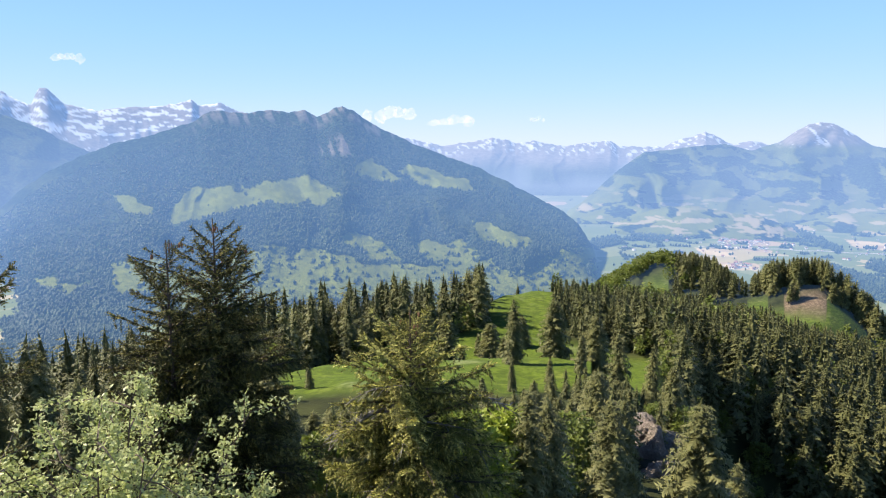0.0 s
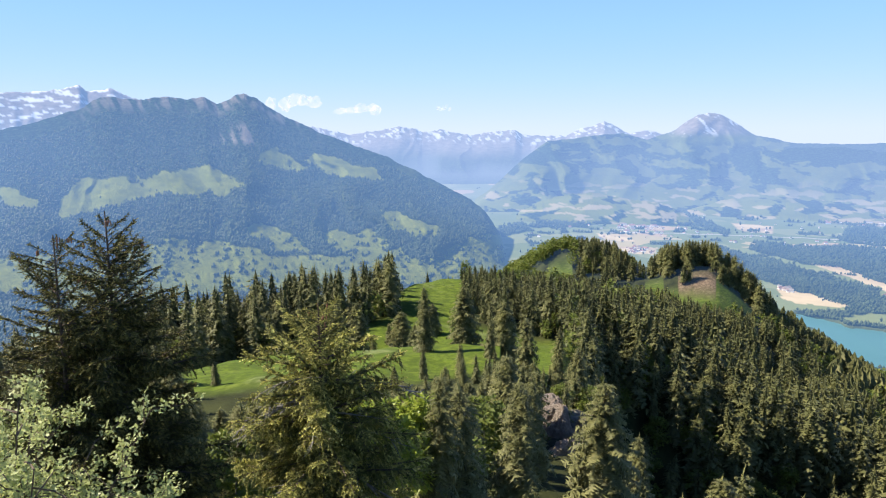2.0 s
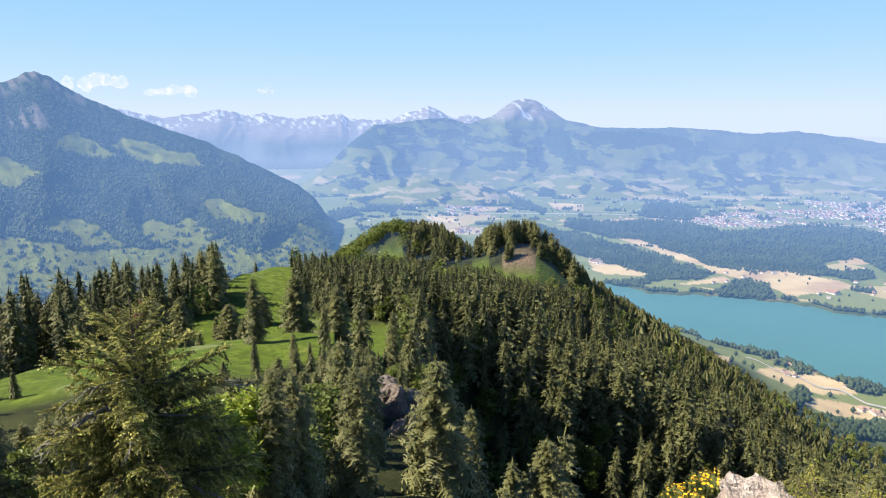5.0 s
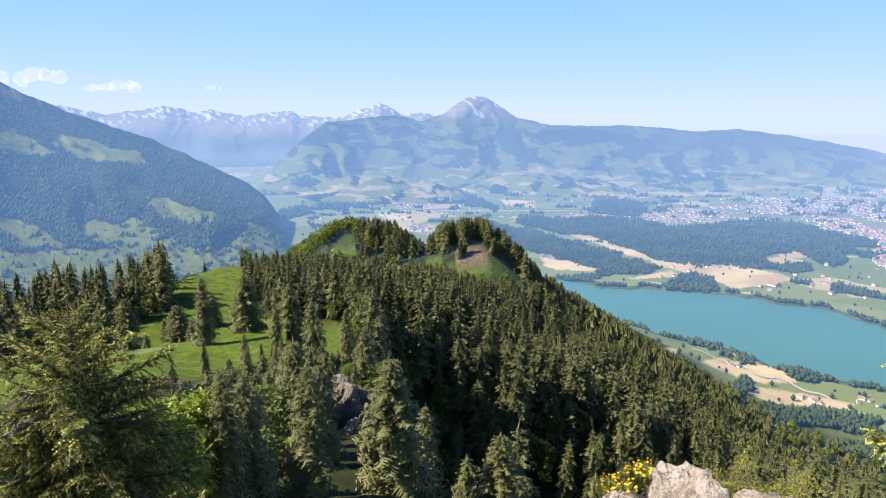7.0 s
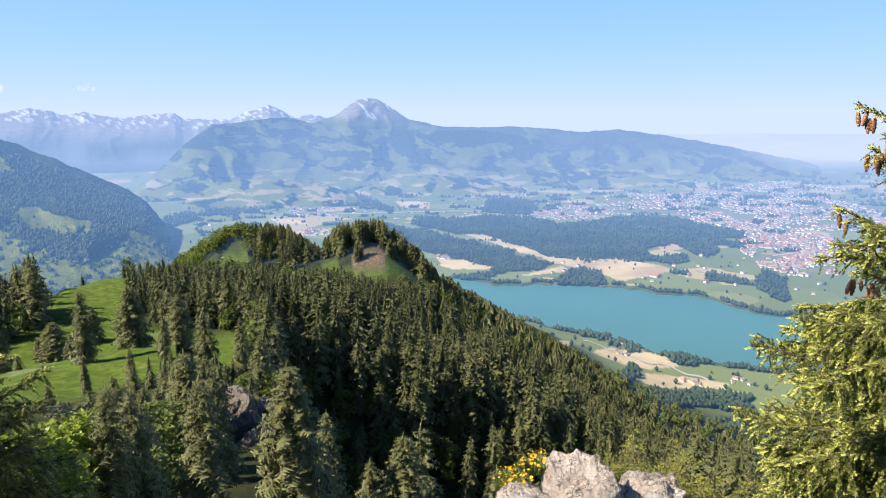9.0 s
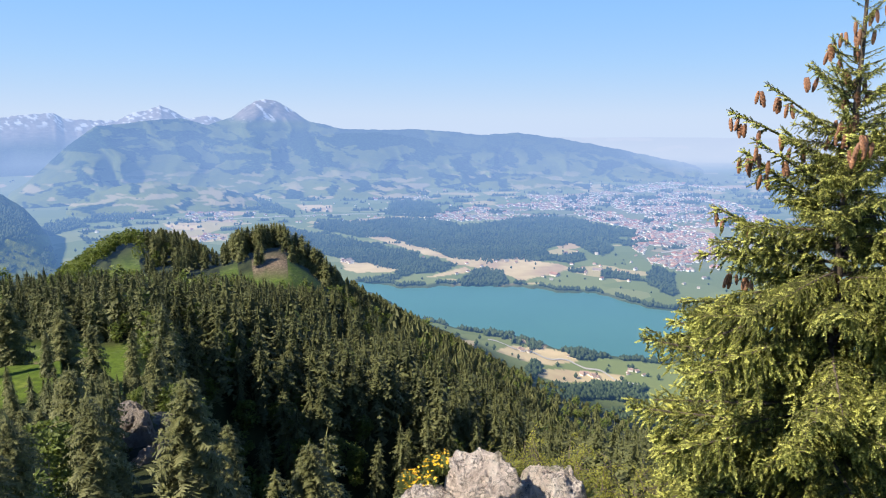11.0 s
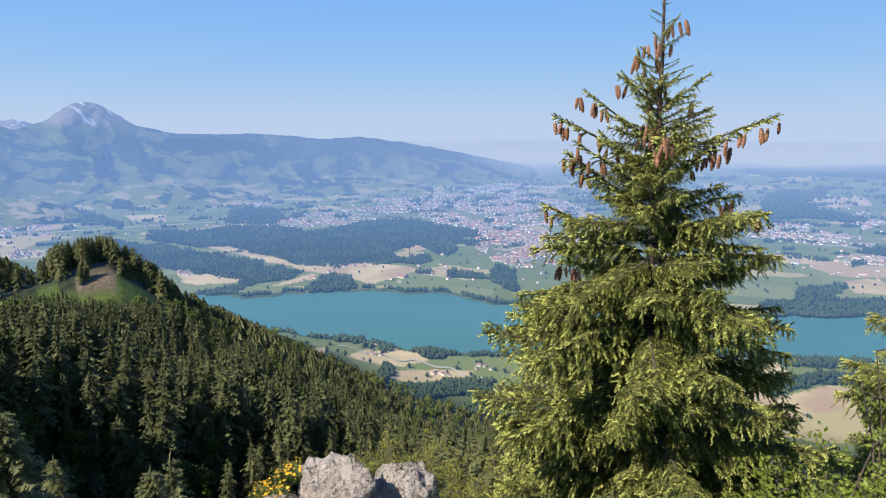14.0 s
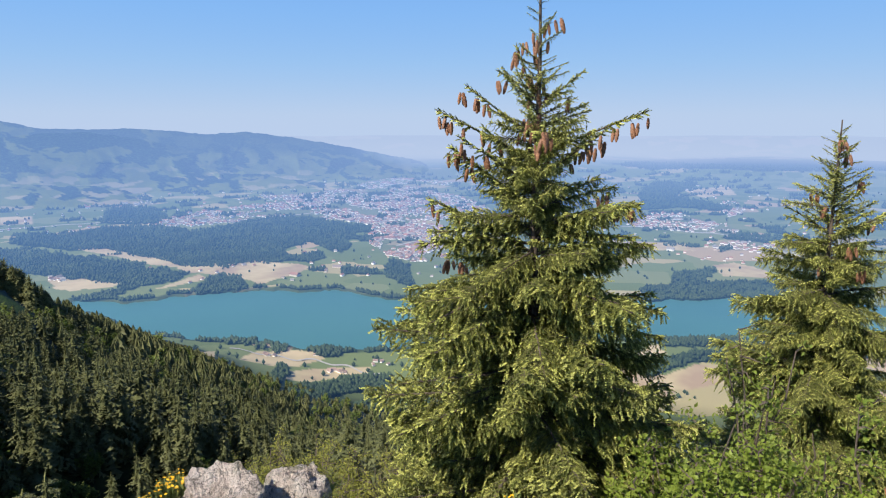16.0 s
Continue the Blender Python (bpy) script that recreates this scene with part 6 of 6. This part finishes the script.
def bare_branch(seed):
    """A dead grey branch of unit length along x, with broken side twigs."""
    r = np.random.default_rng(seed)
    pts = [np.array([t, 0.05 * math.sin(5 * t + seed), 0.12 * t - 0.22 * t * t]) for t in np.linspace(0, 1, 8)]
    wood = [tube(pts, np.linspace(0.022, 0.006, 8), 5)]
    for k in range(12):
        p = pts[int(r.integers(2, 8))]
        d = np.array([r.uniform(0.05, 0.25), r.uniform(-0.25, 0.25), r.uniform(-0.16, 0.06)])
        wood.append(tube([p, p + 0.5 * d, p + d + np.array([0, 0, -0.02])], [0.008, 0.006, 0.003], 3))
    return np_mesh("branch", *join(wood), BARK_GREY, flat=False)


BARE = [bare_branch(q) for q in (1, 2, 3)]
rb = np.random.default_rng(77)
for k in range(16):
    part("branch", BARE[k % 3], yellow, "dead grey branch", pose(0, 0, 10.15 - rb.uniform(2.2, 5.6), 0, rb.uniform(-8, 14), rb.uniform(-150, 70)) @ Matrix.Scale(float(rb.uniform(1.6, 2.9)), 4))
near_spruce(*polar(-71.5, 12.5), -0.9, -11.0, ([0, 0.8, 2.0, 4.0, 7.0], [0.25, 0.8, 1.3, 1.7, 2.0]), 406, "dark spruce with long level branches near the summit", per=8, scale=1.6, gaps=0.2, grown=SHADED)


# ---------------------------------------------------------------- rocks and flowers
def stone_material(name="limestone", tone=1.0, size=1.0):
    mat, nt, b = nodes_of(name)
    p = place_of(nt)
    fine, mid, big = noise_at(nt, p, 38.0 / size, 8, 0.7), noise_at(nt, p, 9.0 / size, 6, 0.65), noise_at(nt, p, 2.6 / size, 4)
    c = ramp(nt, mid, [(0.3, (0.36 * tone, 0.275 * tone, 0.22 * tone)), (0.48, (0.56 * tone, 0.455 * tone, 0.38 * tone)), (0.7, (0.66 * tone, 0.575 * tone, 0.50 * tone))])
    c = mixc(nt, ramp(nt, fine, [(0.37, (0.85, 0.85, 0.85)), (0.46, (0, 0, 0))]), c, (0.30, 0.245, 0.20))
    crack = nt.nodes.new("ShaderNodeTexVoronoi")
    crack.feature = "DISTANCE_TO_EDGE"
    crack.inputs["Scale"].default_value = 7.0 / size
    bent = nd(nt, "TexNoise", Scale=6.0 / size, Detail=5.0)
    nt.links.new(p, bent.inputs["Vector"])
    shift = nt.nodes.new("ShaderNodeVectorMath")
    shift.operation = "MULTIPLY_ADD"
    shift.inputs[1].default_value = (0.5 * size,) * 3
    nt.links.new(bent.outputs["Color"], shift.inputs[0])
    nt.links.new(p, shift.inputs[2])
    nt.links.new(shift.outputs[0], crack.inputs["Vector"])
    cleft = calc(nt, "MAXIMUM", ramp(nt, crack.outputs["Distance"], [(0.0, (0, 0, 0)), (0.045, (1, 1, 1))]), ramp(nt, noise_at(nt, p, 5.0 / size, 3), [(0.36, (1, 1, 1)), (0.54, (0.1, 0.1, 0.1))]))
    c = mixc(nt, cleft, (0.26, 0.21, 0.17), c)
    c = mixc(nt, ramp(nt, big, [(0.58, (0, 0, 0)), (0.7, (0.6, 0.6, 0.6))]), c, (0.20, 0.21, 0.09))
    nt.links.new(c, b.inputs["Base Color"])
    b.inputs["Roughness"].default_value = 0.92
    bumped(nt, b, calc(nt, "ADD", calc(nt, "ADD", fine, calc(nt, "MULTIPLY", mid, 1.5)), calc(nt, "MULTIPLY", cleft, 0.5)), 1.0, 0.085 * size)
    return mat


STONE = stone_material(tone=1.42)
CRAG = stone_material("grey_crag", 0.6, 14.0)


def boulder(x, y, z, sx, sy, sz, seed, label, stone=None, cuts_n=22):
    bm = bmesh.new()
    bmesh.ops.create_icosphere(bm, subdivisions=5, radius=1)
    off = Vector((seed * 3.1, seed * 1.7, seed * 0.9))
    r = random.Random(seed)
    cuts = [(Vector((r.gauss(0, 1), r.gauss(0, 1), r.gauss(0, 0.8))).normalized(), r.uniform(0.6, 0.88)) for _ in range(cuts_n)]
    for v in bm.verts:
        n = v.co.normalized()
        flat = min([1.0] + [d / n.dot(c) for c, d in cuts if n.dot(c) > 0.3])
        q = 0.94 + 0.12 * noise.noise(n * 1.3 + off) + 0.06 * noise.ridged_multi_fractal(n * 2.0 + off, 0.9, 2.1, 3, 1.0, 2.0)
        q += 0.08 * noise.noise(n * 4 + off) + 0.075 * noise.ridged_multi_fractal(n * 4.0 + off, 0.9, 2.1, 5, 1.0, 2.0) - 0.08 + 0.02 * noise.noise(n * 22 + off)
        c = noise.voronoi(n * 1.9 + off)[0]
        q -= 0.07 * max(0.0, 0.10 - (c[1] - c[0])) / 0.10
        q *= 1.24 * flat
        v.co = Vector((n.x * sx * q, n.y * sy * q, n.z * sz * q))
    ob = new("rock")
    tagged(ob, label, "rock", "rocks on the summit")
    ob.matrix_basis = pose(x, y, z, 0, 0, seed * 47)
    me = bpy.data.meshes.new("boulder")
    bm.to_mesh(me)
    bm.free()
    me.materials.append(stone or STONE)
    me.polygons.foreach_set("use_smooth", [True] * len(me.polygons))
    part("boulder", me, ob)
    return ob


boulder(0.88, 4.15, -2.52, 0.29, 0.27, 0.36, 3, "weathered pale grey limestone boulder at the cliff edge")
boulder(1.37, 4.28, -2.70, 0.33, 0.28, 0.42, 5, "jagged pinkish-grey limestone boulder at the cliff edge")
boulder(0.56, 4.02, -2.56, 0.34, 0.27, 0.30, 7, "low cracked limestone rock among yellow flowers")
boulder(1.10, 3.95, -2.98, 0.6, 0.4, 0.36, 9, "flat worn limestone ledge below the boulders")
# the crag beside the gully
for a, d, el, sx, sz, sd in [(-16.9, 118, -23.6, 2.6, 4.6, 11), (-15.6, 117, -25.6, 3.0, 5.0, 12), (-17.6, 121, -21.6, 2.2, 2.4, 13), (-14.4, 120, -23.4, 2.2, 3.4, 14), (-15.0, 113, -28.6, 3.0, 5.0, 16), (-16.2, 112, -27.2, 3.4, 6.0, 17), (-17.2, 108, -28.8, 3.0, 5.0, 18), (-15.6, 105, -31.0, 3.6, 6.0, 19), (-16.6, 102, -32.0, 4.0, 5.0, 20)]:
    x, y, z = at_polar(a, d, el)
    boulder(x, y, z - 1.0, 1.15 * sx, 1.0 * sx, 1.1 * sz, sd, "grey limestone crag rising out of the spruces", CRAG, 7)


def petal_material(name, col):
    mat, nt, b = nodes_of(name)
    n = noise_at(nt, place_of(nt), 60.0, 2)
    nt.links.new(ramp(nt, n, [(0.3, tuple(0.8 * q for q in col)), (0.7, col)]), b.inputs["Base Color"])
    b.inputs["Roughness"].default_value = 0.6
    return mat


YELLOW = petal_material("yellow_petals", (0.9, 0.52, 0.012))
GRASS = leafy("grass_blades", (0.09, 0.13, 0.03), (0.18, 0.22, 0.06), (0.30, 0.31, 0.12), grain=8.0)


def flower_mesh():
    """A yellow flower head: a ring of petals round a small disc."""
    m = np.array([basis((math.cos(b), math.sin(b), 0.25)) * 0.0135 for b in np.arange(8) * math.pi / 4])
    V, F = strewn(LEAF_V, LEAF_F, m, np.zeros((8, 3)))
    return np_mesh("flower", V, F, YELLOW)


FLOWER = flower_mesh()


def flower_clump(x, y, z, half, n, seed, label):
    r = np.random.default_rng(seed)
    t = tagged(new("flower_clump"), label, "flowers", "yellow flowers by the rocks")
    t.matrix_basis = pose(x, y, z)
    stems = []
    for k in range(n):
        a, q = r.uniform(0, 6.28), half * math.sqrt(r.random())
        top = np.array([math.cos(a) * q * 1.2, math.sin(a) * q * 1.2, r.uniform(0.04, 0.10)])
        stems.append(tube([np.array([math.cos(a) * q, math.sin(a) * q, 0]), top * np.array([1, 1, 0.6]), top], [0.003, 0.0025, 0.002], 3))
        part("flower", FLOWER, t, m=Matrix.Translation(top) @ pose(0, 0, 0, r.uniform(-35, 35), r.uniform(-35, 35), r.uniform(0, 360)) @ Matrix.Scale(r.uniform(0.6, 1.05), 4))
    blades_m, blades_p = [], []
    for k in range(n * 5):
        a, q = r.uniform(0, 6.28), half * math.sqrt(r.random())
        blades_m.append(basis((math.cos(a) * 0.7, math.sin(a) * 0.7, r.uniform(0.3, 1.3))) @ np.diag([r.uniform(0.04, 0.09), 0.02, 0.05]))
        blades_p.append((math.cos(a) * q, math.sin(a) * q, 0.0))
    tagged(part("stem_tangle", np_mesh("stem_tangle", *join(stems), GRASS), t), kind="stuff")
    tagged(part("foliage", np_mesh("foliage", *strewn(LEAF_V, LEAF_F, np.array(blades_m), np.array(blades_p)), GRASS), t), kind="stuff")


flower_clump(0.47, 4.24, -2.38, 0.11, 90, 601, "clump of bright yellow flowers at the rock's edge")
flower_clump(0.64, 4.38, -2.33, 0.10, 70, 602, "clump of bright yellow flowers behind the rock")

flower_clump(2.21, 2.84, -2.13, 0.06, 7, 603, "few yellow flowers at the foot of the spruce")


def grass_tuft(x, y, z, half, n, seed, label):
    r = np.random.default_rng(seed)
    t = tagged(new("grass_tuft"), label, "grass", "grass tufts on the rocks")
    t.matrix_basis = pose(x, y, z)
    m, p = [], []
    for k in range(n):
        a, q = r.uniform(0, 6.28), half * math.sqrt(r.random())
        m.append(basis((math.cos(a) * 0.8, math.sin(a) * 0.8, r.uniform(0.2, 1.2))) @ np.diag([r.uniform(0.06, 0.17), 0.008, 0.05]))
        p.append((math.cos(a) * q, math.sin(a) * q, -0.01))
    tagged(part("blades", np_mesh("blades", *strewn(LEAF_V, LEAF_F, np.array(m), np.array(p)), GRASS), t), kind="stuff")


grass_tuft(1.50, 4.20, -2.50, 0.12, 160, 611, "dry green grass tuft in a cleft of the rock")
grass_tuft(1.20, 4.10, -2.58, 0.16, 140, 612, "thin grass tuft between the boulders")


# ---------------------------------------------------------------- small fair-weather clouds over the far range
def cloud_material():
    mat, nt, b = nodes_of("cloud")
    # sunlit white is put in as emission, so the clouds glow by themselves
    em = nt.nodes.new("ShaderNodeEmission")
    em.inputs[0].default_value = (0.58, 0.57, 0.60, 1)
    tr = nt.nodes.new("ShaderNodeBsdfTransparent")
    mx = nt.nodes.new("ShaderNodeMixShader")
    n = noise_at(nt, place_of(nt), 0.02, 4, 0.6)
    nt.links.new(ramp(nt, n, [(0.34, (0.0, 0.0, 0.0)), (0.66, (0.30, 0.30, 0.30))]), mx.inputs[0])
    nt.links.new(tr.outputs[0], mx.inputs[1])
    nt.links.new(em.outputs[0], mx.inputs[2])
    nt.links.new(mx.outputs[0], nt.nodes["Material Output"].inputs[0])
    return mat


CLOUD = cloud_material()


def cloud(az, el, wide, high, seed):
    r = np.random.default_rng(seed)
    bm = bmesh.new()
    for k in range(5):
        u = (k - 2) / 2.2 + r.uniform(-0.15, 0.15)
        m = Matrix.Translation((u * wide, r.uniform(-0.3, 0.3) * wide, high * (1 - u * u) * r.uniform(-0.1, 0.8))) @ Matrix.Diagonal((wide * r.uniform(0.2, 0.4), wide * 0.3, high * r.uniform(0.3, 0.6), 1))
        made = bmesh.ops.create_icosphere(bm, subdivisions=3, radius=1, matrix=m)
        for v in made["verts"]:
            v.co += Vector((1, 1, 1)) * high * 0.25 * (noise.noise(v.co * (2.2 / high)) + 0.5 * noise.noise(v.co * (5 / high)))
    x, y = polar(az, 4700)
    me = bpy.data.meshes.new("cloud")
    bm.to_mesh(me)
    bm.free()
    me.materials.append(CLOUD)
    ob = tagged(new("backdrop_cloud", me), "small white fair-weather cloud above the peaks", "cloud", "clouds", kind="structure")
    ob.matrix_basis = pose(float(x), float(y), 4700 * math.tan(radians(el)), 0, 0, -az)


cloud(-62.5, 6.7, 66, 50, 1)
cloud(-38.9, 2.9, 150, 95, 2)
cloud(-33.6, 2.45, 130, 60, 3)
cloud(-26.9, 2.6, 46, 26, 4)
